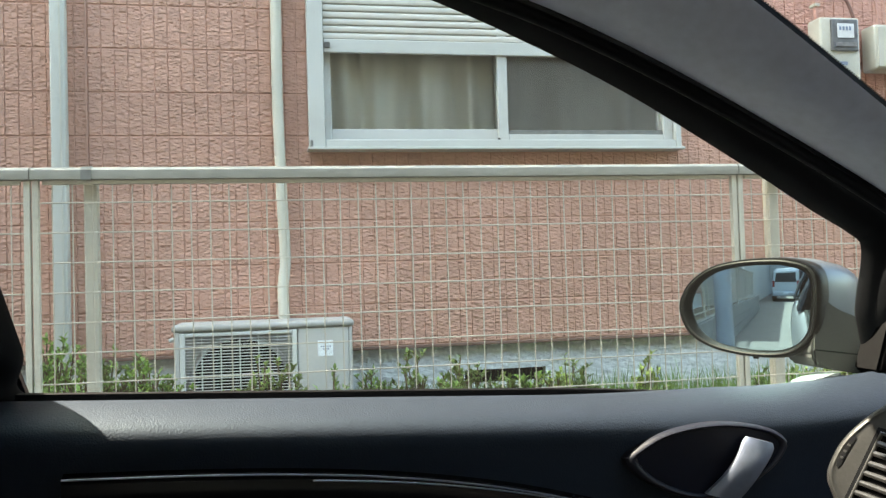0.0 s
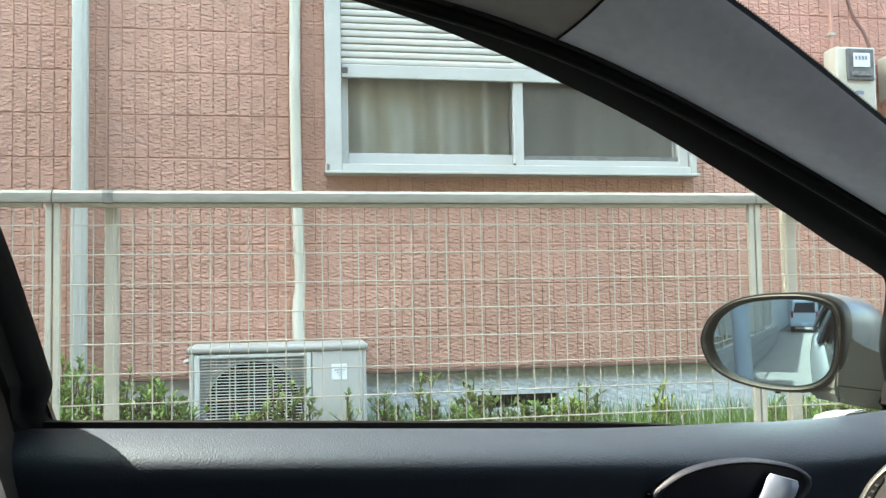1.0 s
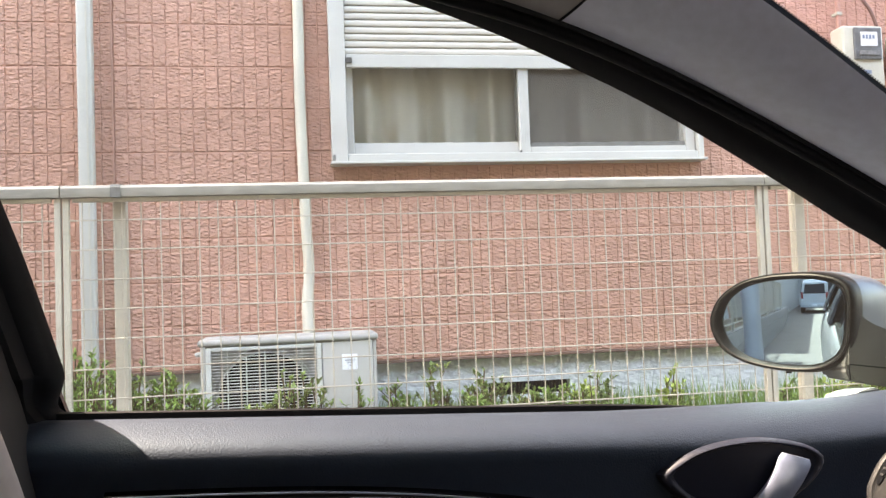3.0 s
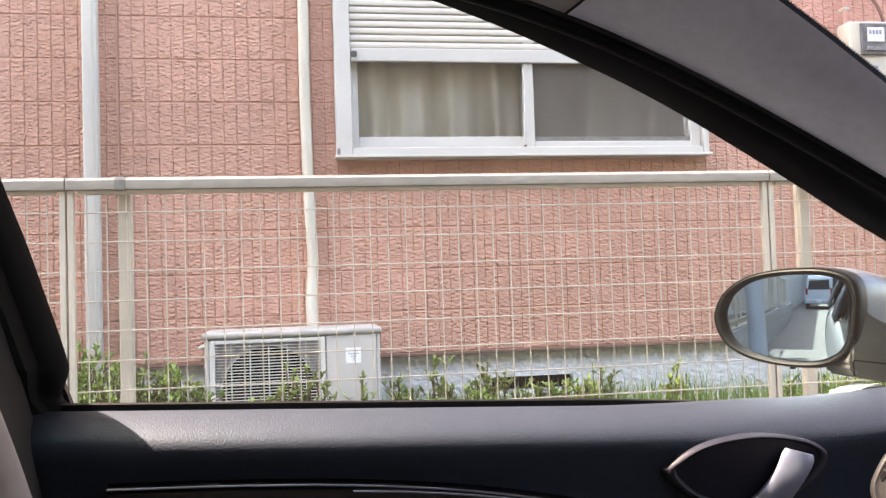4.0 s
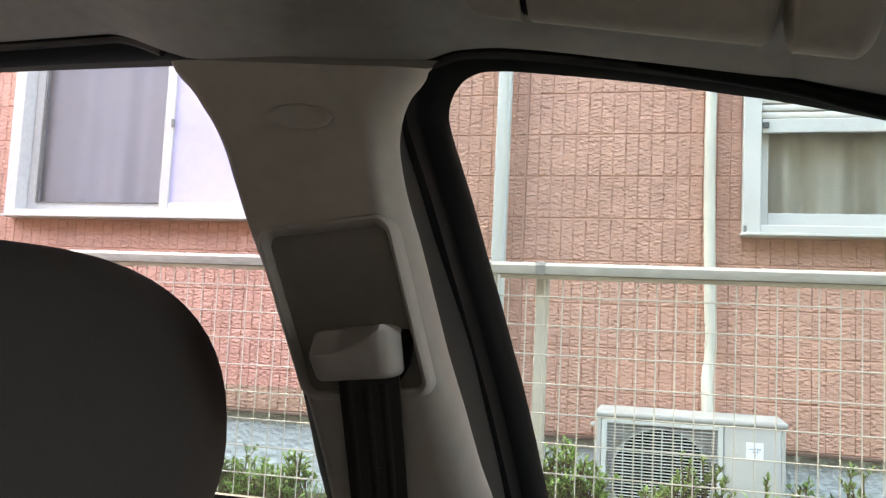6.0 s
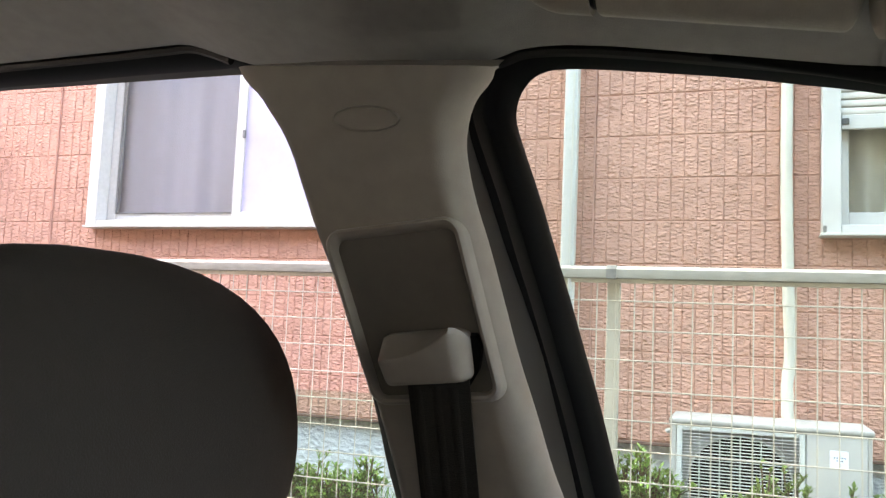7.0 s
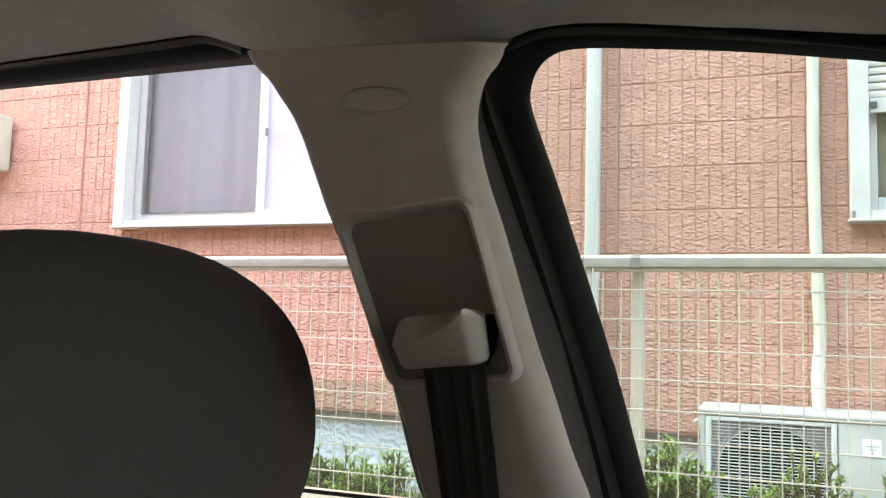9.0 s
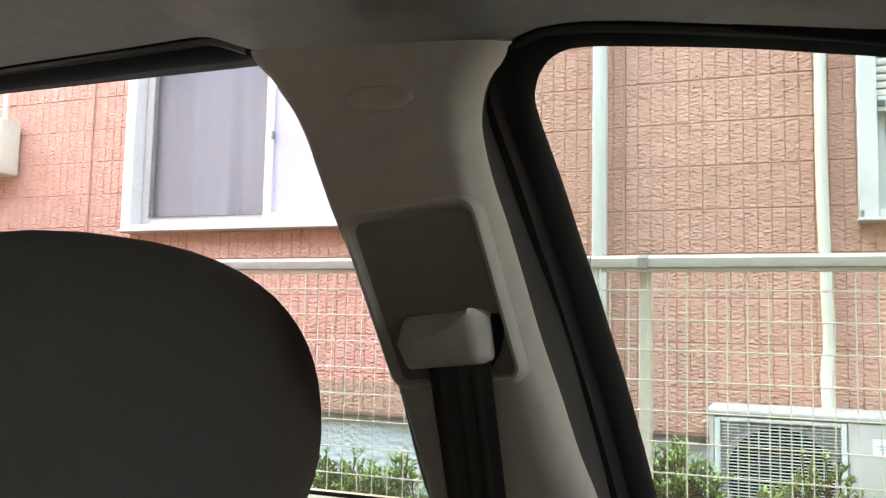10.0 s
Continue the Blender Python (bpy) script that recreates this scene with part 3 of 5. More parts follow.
gr = part("grille_frame", box(box(box(box(bmesh.new(), -1.107, -1.088, AY - 0.006, AY + 0.01, AZ0 + 0.03, 0.918, 0.003), -0.692, -0.674, AY - 0.006, AY + 0.01, AZ0 + 0.03, 0.918, 0.003), -1.088, -0.692, AY - 0.005, AY + 0.01, 0.904, 0.918, 0.003), -1.088, -0.692, AY - 0.005, AY + 0.01, AZ0 + 0.03, AZ0 + 0.045, 0.003), M["ac_grill"], ac)
for k in range(31):
    z = AZ0 + 0.053 + k * 0.0113
    part("louvre", B(-1.0885, -0.6915, AY - 0.004, AY + 0.004, z, z + 0.0026), M["ac_grill"], gr)
for k in range(5):
    part("stay", B(-1.030 + k * 0.070, -1.026 + k * 0.070, AY + 0.0045, AY + 0.008, AZ0 + 0.046, 0.903), M["ac_grill"], gr)
st = part("label_sticker", B(-0.596, -0.537, AY - 0.0045, AY - 0.0025, 0.812, 0.872), M["sticker"], ac, "white label with small grey marks")
for r in range(3):
    for c in range(5 - 2 * r):
        part("mark", B(-0.584 + 0.0082 * (c + r), -0.579 + 0.0082 * (c + r), AY - 0.0055, AY - 0.0048, 0.846 - r * 0.010, 0.851 - r * 0.010), M["ink"], st)
part("knob", tube([(AX0 - 0.002, AY + 0.05, 0.893), (AX0 - 0.012, AY + 0.05, 0.893), (AX0 - 0.02, AY + 0.05, 0.888)], 0.009, 8), M["ac"], ac, smooth=True)
for x in (-1.02, -0.56):
    part("foot", B(x - 0.05, x + 0.05, AY - 0.02, AY + 0.28, YARD - 0.03, AZ0, 0.006), M["block"], ac)

# electric meter and boxes on the wall
mt = thing("electric_meter", "beige steel electricity meter with glass face", "meter")
part("case", B(1.765, 1.972, 3.60, 3.70, 1.955, 2.262, 0.012, 3), M["steel"], mt, smooth=True)
mf = part("meter_window", B(1.815, 1.955, 3.586, 3.602, 2.10, 2.25, 0.006), M["meter_glass"], mt)
part("dial", B(1.843, 1.930, 3.582, 3.586, 2.160, 2.228, 0.002), M["ac_grill"], mf)
for k in range(4):
    part("mark", B(1.852 + k * 0.017, 1.862 + k * 0.017, 3.5805, 3.582, 2.195, 2.213), M["ink"], mf)
part("disc", B(1.835, 1.938, 3.580, 3.586, 2.118, 2.140, 0.002), M["cap"], mf)
part("conduit", tube([(1.795, 3.67, 2.26), (1.795, 3.67, 3.2), (1.795, 3.67, TOP)], 0.011, 8), M["sealant"], mt, smooth=True)
part("cable", tube(smoothline([(2.000, 3.69, 1.70), (2.003, 3.68, 2.00), (2.000, 3.66, 2.20), (1.965, 3.66, 2.34), (1.915, 3.67, 2.43), (1.885, 3.68, 2.56), (1.87, 3.69, 2.75), (1.87, 3.69, 3.2)], 40), 0.008, 8), M["cable_brown"], mt, smooth=True)
part("mark", B(1.86, 1.90, 3.5965, 3.600, 2.035, 2.052), M["ink"], mt)
part("clip", B(1.78, 1.81, 3.655, 3.70, 2.33, 2.345, 0.003), M["steel"], mt)
jb = thing("junction_box", "small beige steel box on the wall", "box")
part("case", B(2.05, 2.30, 3.60, 3.70, 2.02, 2.235, 0.012, 3), M["steel"], jb, smooth=True)
part("cover", B(2.062, 2.288, 3.594, 3.602, 2.03, 2.225, 0.006), M["steel"], jb)
part("cable", tube(smoothline([(2.12, 3.66, 2.235), (2.10, 3.66, 2.4), (2.02, 3.68, 2.7), (2.0, 3.69, 3.4)], 20), 0.007, 6), M["sealant"], jb, smooth=True)
jb2 = thing("junction_box", "large beige steel box on the wall", "box")
part("case", B(-5.32, -4.93, 3.56, 3.70, 2.02, 2.335, 0.012, 3), M["steel"], jb2, smooth=True)
part("conduit", tube([(-5.02, 3.66, 2.335), (-5.02, 3.66, 3.2), (-5.02, 3.66, 3.9)], 0.014, 8), M["pipe_cream"], jb2, smooth=True)

# ---- mesh fence ----
RAIL_T, RAIL_B, PANEL = 1.417, 1.384, 1.968
JOINT0 = -1.350
fence = thing("mesh_fence", "cream welded wire mesh fence on a block wall", "fence", at=(0, FENCE_Y, 0.6))
JX = [JOINT0 + PANEL * k for k in range(-6, 4)]
for k, jx in enumerate(JX[:-1]):
    # top rail, one length per panel, with a shallow crown
    pr = [(-0.020, RAIL_B), (-0.022, RAIL_B + 0.008), (-0.022, RAIL_T - 0.010), (-0.014, RAIL_T - 0.002), (0, RAIL_T), (0.014, RAIL_T - 0.002), (0.022, RAIL_T - 0.010), (0.022, RAIL_B)]
    part("top_rail", slab([(jx + 0.001, FENCE_Y + a, b) for a, b in pr], (PANEL - 0.003, 0, 0)), M["rail"], fence, smooth=True)
    part("top_strip", B(jx + 0.026, jx + PANEL - 0.026, FENCE_Y - 0.007, FENCE_Y + 0.007, RAIL_B - 0.012, RAIL_B - 0.001, 0.002), M["fence"], fence)
    part("bottom_strip", B(jx + 0.026, jx + PANEL - 0.026, FENCE_Y - 0.007, FENCE_Y + 0.007, 0.700, 0.713, 0.002), M["fence"], fence)
    for s in (0.0025, PANEL - 0.0155 - 0.0025):
        part("stile", B(jx + s, jx + s + 0.0155, FENCE_Y - 0.009, FENCE_Y + 0.009, 0.697, RAIL_B - 0.001, 0.002), M["fence"], fence)
    px = jx + 0.137
    part("post", B(px - 0.017, px + 0.017, FENCE_Y + 0.024, FENCE_Y + 0.058, 0.6, RAIL_B + 0.004, 0.004), M["fence"], fence)
    cp = [(-0.0235, RAIL_B - 0.002), (-0.0235, RAIL_T - 0.009), (-0.015, RAIL_T), (0, RAIL_T + 0.002), (0.015, RAIL_T), (0.0235, RAIL_T - 0.009), (0.0235, RAIL_B - 0.002)]
    part("rail_sleeve", slab([(px - 0.013, FENCE_Y + a, b) for a, b in cp], (0.026, 0, 0)), M["cap"], fence, "weathered grey rail joint")
wv = mesh_of("wire", tube([(0, 0, 0), (0, 0, RAIL_B - 0.71)], 0.0017, 6), M["wire"], True)
wh = mesh_of("wire", tube([(0, 0, 0), (PANEL - 0.03, 0, 0)], 0.0019, 6), M["wire"], True)
far = bmesh.new()
for k, jx in enumerate(JX[:-1]):
    near = 4 <= k <= 7
    for i in range(1, 40):
        x = jx + PANEL * i / 40
        if near:
            w = new("wire", wv)
            w.parent = fence
            w.matrix_parent_inverse = fence.matrix_basis.inverted()
            w.location = (x, FENCE_Y, 0.706)
        else:
            tube([(x, FENCE_Y, 0.706), (x, FENCE_Y, RAIL_B - 0.004)], 0.0017, 4, far)
    for i in range(8):
        z = 1.3245 - i * 0.0775
        if near:
            w = new("wire", wh)
            w.parent = fence
            w.matrix_parent_inverse = fence.matrix_basis.inverted()
            w.location = (jx + 0.015, FENCE_Y - 0.0036, z)
        else:
            tube([(jx + 0.015, FENCE_Y - 0.0036, z), (jx + PANEL - 0.015, FENCE_Y - 0.0036, z)], 0.0021, 4, far)
part("far_wires", far, M["wire"], fence, kind="stuff")


# ---- the car ----
def SY(z):
    return 1.08 - 0.42 * (z - 1.0)


def PY(z):
    return 0.73 - 0.5 * (z - 1.22)


MID = 0.31
car = thing("car", "silver hatchback with dark interior beside the fence", "car")


def edge(x):
    """Height of the headliner's outer edge."""
    P = ((-2.6, 1.44), (-2.2, 1.483), (-1.71, 1.502), (-1.55, 1.505), (-1.47, 1.507), (-1.44, 1.5075), (-1.415, 1.501), (-1.381, 1.488), (-1.35, 1.478), (-1.24, 1.468), (-1.14, 1.464), (-1.108, 1.469), (-1.083, 1.477), (-1.05, 1.478), (-1.004, 1.4735), (-0.91, 1.459), (-0.80, 1.441), (-0.73, 1.4265), (-0.589, 1.3960), (-0.45, 1.362), (-0.3, 1.29))
    for (a, b), (c, d) in zip(P, P[1:]):
        if x <= c:
            return b + (d - b) * max(x - a, 0) / (c - a)
    return P[-1][1]


def ring(name, outline, n, wfun, mat, parent, grow=1.0):
    """A soft rubber frame round a window opening, lying on the sloping door side."""
    pts = smoothline([(x, 0, z) for x, z in outline], n, True)
    cx, cz = sum(p.x for p in pts) / n, sum(p.z for p in pts) / n
    nor, wd = [], []
    for i, p in enumerate(pts):
        t = pts[(i + 1) % n] - pts[i - 1]
        v = Vector((-t.z, 0, t.x)).normalized()
        if v.dot(p - Vector((cx, 0, cz))) < 0:
            v = -v
        nor.append(v)
        wd.append(wfun(p, v))
    for _ in range(24):
        wd = [tuple((wd[i - 1][k] + 2 * wd[i][k] + wd[(i + 1) % n][k]) / 4 for k in (0, 1)) for i in range(n)]
    loops = []
    for off, dep in ((0.5, -0.35), (0.10, -0.06), (0.0, 0.05), (0.06, 0.25), (0.30, 0.48), (0.50, 0.55), (0.55, 0.62), (0.66, 0.90), (0.88, 1.0), (1.0, 0.95), (1.25, 0.6)):
        lp = []
        for p, v, (w, d) in zip(pts, nor, wd):
            q = p + v * w * off * grow
            y, z = SY(q.z) - d * dep, q.z
            if q.x < -0.62 and (y < 0.835 or off > 0.8):
                z = min(z, edge(q.x) + 0.016)
            lp.append((q.x, y, z))
        loops.append(lp)
    return part(name, loft(loops), mat, parent, smooth=True), pts, nor


OPEN1 = [(-1.004, 0.990), (-1.011, 1.044), (-1.032, 1.1526), (-1.0454, 1.2098), (-1.0588, 1.2653), (-1.0687, 1.3028), (-1.0822, 1.3568), (-1.0947, 1.4000), (-1.1009, 1.4232),
         (-1.1019, 1.4372), (-1.0966, 1.4530), (-1.0858, 1.4653), (-1.0724, 1.4715), (-1.0564, 1.4731), (-1.0208, 1.4710), (-0.915, 1.4595), (-0.8475, 1.4495), (-0.797, 1.4415),
         (-0.700, 1.4225), (-0.620, 1.4035), (-0.5355, 1.3765), (-0.4722, 1.3530), (-0.4059, 1.3270), (-0.336, 1.2962), (-0.2617, 1.2600), (-0.1831, 1.2205), (-0.1001, 1.1770), (-0.0401, 1.1475),
         (-0.0174, 1.1270), (-0.004, 1.05), (0.014, 0.948), (-0.200, 0.945), (-0.400, 0.954), (-0.575, 0.963), (-0.778, 0.974)]
OPEN2 = [(-1.2735, 1.000), (-1.2765, 1.03), (-1.2825, 1.07), (-1.2865, 1.11), (-1.2930, 1.165), (-1.3065, 1.25), (-1.331, 1.36), (-1.365, 1.45), (-1.385, 1.484), (-1.405, 1.4935), (-1.43, 1.4935), (-1.60, 1.492), (-1.90, 1.480), (-2.05, 1.41), (-2.12, 1.20), (-2.10, 1.02), (-1.70, 1.003), (-1.34, 1.000)]


def w1(p, v):
    if v.z < -0.75:
        return 0.010, 0.012
    if v.x < -0.6:
        return 0.045, 0.060
    if v.x > 0.7 and p.z < 1.12:
        return 0.020, 0.042
    return 0.028 + 0.020 * min(max((p.x + 0.62) / 0.35, 0.0), 1.0), 0.055


def w2(p, v):
    if v.z < -0.75:
        return 0.006, 0.012
    if v.x > 0.6:
        return (0.050, 0.02) if p.z < 1.2 else (0.020, 0.02)
    return 0.03, 0.045


ring("window_seal", OPEN1, 460, w1, M["rubber"], car)
ring("window_seal", OPEN2, 300, w2, M["rubber"], car)


def bead(name, xs, r, dy, dz):
    """A soft rubber lip between the door seal and the headliner."""
    return part(name, tube(smoothline([(x, 0.842 + dy, edge(x) + dz) for x in xs], 120), r, 8), M["bead"], car, "soft black lip along the headliner", smooth=True)


bead("seal_lip", (-1.112, -1.10, -1.083, -1.06, -1.03, -0.98, -0.91, -0.80, -0.73, -0.65, -0.60), 0.0052, 0.0, 0.001)
bead("seal_lip", (-2.2, -1.9, -1.71, -1.55, -1.47, -1.44, -1.415, -1.39), 0.0052, 0.0, 0.001)


def pane(outline, inset, zmax=9.0):
    P = smoothline([(x, 0, z) for x, z in outline], 300, True)
    c = sum(P, Vector()) / len(P)
    out = []
    for p in P:
        q = p + (p - c).normalized() * inset
        z = min(q.z, zmax + 0.012 * (q.x + 1.4))
        out.append((q.x, SY(z) - 0.002, z))
    return slab(out, (0, 0.004, 0.0017))


part("window_glass", pane(OPEN1, 0.006), M["car_glass"], car, "green-tinted door glass, closed").visible_shadow = False
part("window_glass", pane(OPEN2, 0.004, 1.150), M["car_glass"], car, "green-tinted door glass, lowered", smooth=False).visible_shadow = False


def belt(x):
    """Height of the door's waistline, lowest a hand's width behind the mirror."""
    if x < -0.17:
        return 0.9484 - 0.0435 * (x + 0.17)
    if x < 0.02:
        return 0.9484 + 0.27 * (x + 0.17) ** 2
    return 0.9581 + 0.10 * (x - 0.02)


# front door: ledge under the glass, panel, armrest
XS = [-1.06 + 1.42 * k / 70 for k in range(71)]
prof = ((1.072, -0.006), (1.067, 0.002), (1.061, 0.0032), (1.046, 0.002), (1.028, -0.002), (1.012, -0.007), (1.001, -0.0125), (0.994, -0.018), (0.989, -0.024), (0.9865, -0.032), (0.9875, -0.042), (0.991, -0.060), (0.9935, -0.085), (0.9937, -0.15))
lift = lambda x: min(max((x + 0.42) / 0.22, 0.0), 1.0) ** 1.5
part("belt_seal", loft([[(x, y, belt(x) + dz * (1 - 0.75 * lift(x))) for y, dz in ((1.084, -0.004), (1.078, 0.007), (1.073, 0.0105), (1.069, 0.009), (1.0675, 0.004), (1.068, -0.006))] for x in XS[:-9]], False), M["rubber"], car, "black rubber lip under the glass", smooth=True)
crown = (0.5, 1.0, 1.0, 0.95, 0.8, 0.55, 0.3, 0.12, 0.03, 0, 0, 0, 0, 0)
part("door_ledge", loft([[(x, y, belt(x) + dz + 0.0078 * lift(x) * c) for (y, dz), c in zip(prof, crown)] for x in XS[:-9]], False), M["leather"], car, "grained black vinyl door top", smooth=True)
part("door_panel", loft([[(x, y, z if i else belt(x) - 0.145) for i, (y, z) in enumerate(((0.9945, 0), (0.994, 0.78), (0.985, 0.70), (0.97, 0.30)))] for x in XS], False), M["door_black"], car, "dark blue-black door panel", smooth=True)


def armz(x):
    d = x + 0.96
    return 0.9187 - 0.03 * d - 0.283 * max(0.0, d) ** 3


AX = [-0.955 + 0.62 * k / 50 for k in range(51)]
apr = ((1.0, 0.004), (0.988, 0.003), (0.982, 0.0), (0.979, -0.006), (0.977, -0.02), (0.976, -0.08), (0.98, -0.25))
arm = part("armrest", loft([[(x, y, armz(x) + dz) for y, dz in apr] for x in AX], False), M["gloss_black"], car, "glossy black armrest", smooth=True)
# two thin silver tubes draw the highlights along the armrest edge
part("highlight_strip", tube([(x, 0.9795, armz(x) - 0.001) for x in AX], 0.0011, 6), M["highlight_line"], arm, smooth=True)
part("second_highlight", tube([(x, 0.9755, armz(x) - 0.0062 + 0.013 * (x + 0.7136)) for x in AX if x > -0.715], 0.0009, 6), M["highlight_line"], arm, smooth=True)

# inner door handle in a leaf-shaped bowl
leaf = smoothline([(-0.352, 0, 0.904), (-0.345, 0, 0.910), (-0.316, 0, 0.925), (-0.280, 0, 0.933), (-0.235, 0, 0.9345), (-0.190, 0, 0.927), (-0.166, 0, 0.915), (-0.164, 0, 0.902), (-0.185, 0, 0.880), (-0.230, 0, 0.858), (-0.280, 0, 0.857), (-0.325, 0, 0.875), (-0.347, 0, 0.894)], 60, True)
lc = Vector((-0.25, 0, 0.895))
leaf = [p - Vector((0, 0, 0.006)) for p in leaf]
leaf_row = lambda k, y: [(lc.x + (p.x - lc.x) * k, y, lc.z + (p.z - lc.z) * k) for p in leaf]
hb = part("handle_bowl", loft([leaf_row(k, y) for k, y in ((0.93, 0.9800), (0.90, 0.9850), (0.86, 0.9890), (0.75, 0.9915), (0.4, 0.9918), (0.02, 0.9918))], True, True), M["bowl_black"], car, "leaf-shaped black handle bowl", smooth=True)
part("bowl_rim", loft([leaf_row(k, y) for k, y in ((1.09, 0.9950), (1.08, 0.9880), (1.06, 0.9820), (1.03, 0.9780), (1.0, 0.9768), (0.965, 0.9775), (0.935, 0.9800), (0.92, 0.9840))]), M["bowl_rim"], hb, "raised black vinyl rim", smooth=True)
lv = []
for k in range(13):
    u = k / 12
    x, z = -0.199 - 0.050 * u ** 1.2, 0.911 - 0.062 * u
    w = (0.0195 - 0.002 * math.sin(u * 3.14)) * (0.80 + 0.20 * min(1.0, u / 0.12) ** 0.5)
    y = 0.966 - 0.006 * math.sin(u * 3.14)
    lv.append([(x + a * w, y + b, z - a * w * 0.30) for a, b in ((-1, 0.008), (-1, 0.003), (-0.8, 0), (0, -0.003), (0.8, 0), (1, 0.003), (1, 0.008))])
part("lever", loft(lv, True, True), M["satin"], hb, "satin silver lever", smooth=True)
part("screw_cover", loft([[(-0.2815 + r * math.cos(k * 0.2618), y, 0.8855 + 1.15 * r * math.sin(k * 0.2618)) for k in range(24)] for r, y in ((0.0112, 0.9920), (0.0108, 0.9893), (0.0096, 0.9885), (0.0086, 0.9893), (0.006, 0.9888), (0.0002, 0.9886))]), M["bowl_rim"], hb, "round black screw cover", smooth=True)

# rear door top, sunlit
XR = [-2.30 + 1.15 * k / 30 for k in range(31)]
part("door_ledge", loft([[(x, y, 1.006 + dz) for y, dz in ((1.078, 0.004), (1.05, 0.0), (0.99, -0.012), (0.95, -0.028), (0.935, -0.06), (0.93, -0.5))] for x in XR], False), M["beige_ledge"], car, "pale grey rear door top", smooth=True)
part("belt_seal", loft([[(x, y, 1.0045 + dz) for y, dz in ((1.084, -0.004), (1.078, 0.007), (1.073, 0.0105), (1.069, 0.009), (1.0675, 0.004), (1.068, -0.012))] for x in XR], False), M["rubber"], car, "black rubber lip under the glass", smooth=True)

# centre pillar trim with belt adjuster
LE = [(-1.2427, 1.4115), (-1.241, 1.4062), (-1.2376, 1.4009), (-1.229, 1.3919), (-1.2238, 1.3823), (-1.2172, 1.3708), (-1.2129, 1.3594), (-1.21, 1.3479), (-1.2079, 1.3344), (-1.2054, 1.3207), (-1.2027, 1.3048), (-1.1987, 1.288), (-1.1892, 1.2493), (-1.1802, 1.2062), (-1.1736, 1.1705), (-1.166, 1.1142), (-1.1625, 1.0737), (-1.151, 0.95), (-1.131, 0.8)]
RE = [(-1.0503, 1.4012), (-1.0520, 1.3958), (-1.0598, 1.3889), (-1.0681, 1.3781), (-1.0728, 1.3666), (-1.0751, 1.3564), (-1.0755, 1.3476), (-1.0748, 1.3377), (-1.0735, 1.3266), (-1.0706, 1.3112), (-1.0652, 1.2888), (-1.0578, 1.2507), (-1.0501, 1.2107), (-1.0400, 1.1692), (-1.0303, 1.1259), (-1.0195, 1.0892), (-1.009, 1.032), (-0.998, 0.962), (-0.978, 0.80)]
L3, R3 = smoothline([(x, 0, z) for x, z in LE], 90), smoothline([(x, 0, z) for x, z in RE], 90)
US = [0.0, 0.012, 0.03, 0.05, 0.07, 0.09, 0.13, 0.2, 0.3, 0.4, 0.5, 0.58] + [0.63 + 0.0185 * k for k in range(20)] + [0.988, 0.993, 0.997, 1.0]
loops, E3 = [], []
for a, b in zip(L3, R3):
    row = [(a.x - 0.002, PY(a.z) + 0.06, a.z)]
    # the front edge rolls back towards the glass, wider further down
    u0 = 0.70 + 0.13 * min(max((b.z - 1.10) / 0.30, 0.0), 1.0)
    for u in US:
        x, z = a.x + (b.x - a.x) * u, a.z + (b.z - a.z) * u
        d = 0.046 * (1 - math.sqrt(1 - max(0.0, (u - u0) / (1 - u0)) ** 2))
        row.append((x + d * (x + 0.89) / 0.62, PY(z) + 0.004 * max(0, 1 - u / 0.05) ** 2 + d - 0.002, z + d * (z - 1.22) / 0.62))
    x, y, z = row[-1]
    E3.append(Vector((x - 0.003, y + 0.004, z)))
    loops.append(row + [(x - 0.003, y + 0.006, z), (x - 0.010, y + 0.020, z)])
loops.insert(0, [(x, y + 0.15 * w, z + 0.052 * w) for (x, y, z), w in zip(loops[0], [1.0] + [min(1.0, max(0.05, (1.01 - u) / 0.19)) for u in US] + [0.02, 0.01])])
bp = part("pillar_trim", loft(loops, False), M["trim"], car, "light grey moulded centre pillar trim", smooth=True)
# dark jamb between the trim and the door seal
ja = smoothline([(x, SY(z) - 0.052, z) for x, z in ((-1.108, 1.470), (-1.1242, 1.448), (-1.1336, 1.430), (-1.1360, 1.4135), (-1.1304, 1.3891), (-1.1232, 1.3643), (-1.110, 1.3138), (-1.0942, 1.262), (-1.0792, 1.2088), (-1.0682, 1.1539), (-1.0572, 1.0980), (-1.0495, 1.0502), (-1.0410, 0.99), (-1.02, 0.80))], 90)
part("jamb", loft([[tuple(e) for e in E3], [tuple(e.lerp(q, 0.4) - Vector((0.002, 0, 0))) for e, q in zip(E3, ja)], [tuple(q) for q in ja]], False), M["jamb"], car, smooth=True)


def on_pillar(x, z, out=0.0):
    return Vector((x, PY(z) - out, z))


def arched(p):
    """The adjuster's upper edge bows upwards."""
    k = min(max((p.y - 1.20) / 0.09, 0.0), 1.0)
    return p.x, p.y + 0.0042 * k * max(0.0, 1 - ((p.x + 1.136) / 0.056) ** 2)


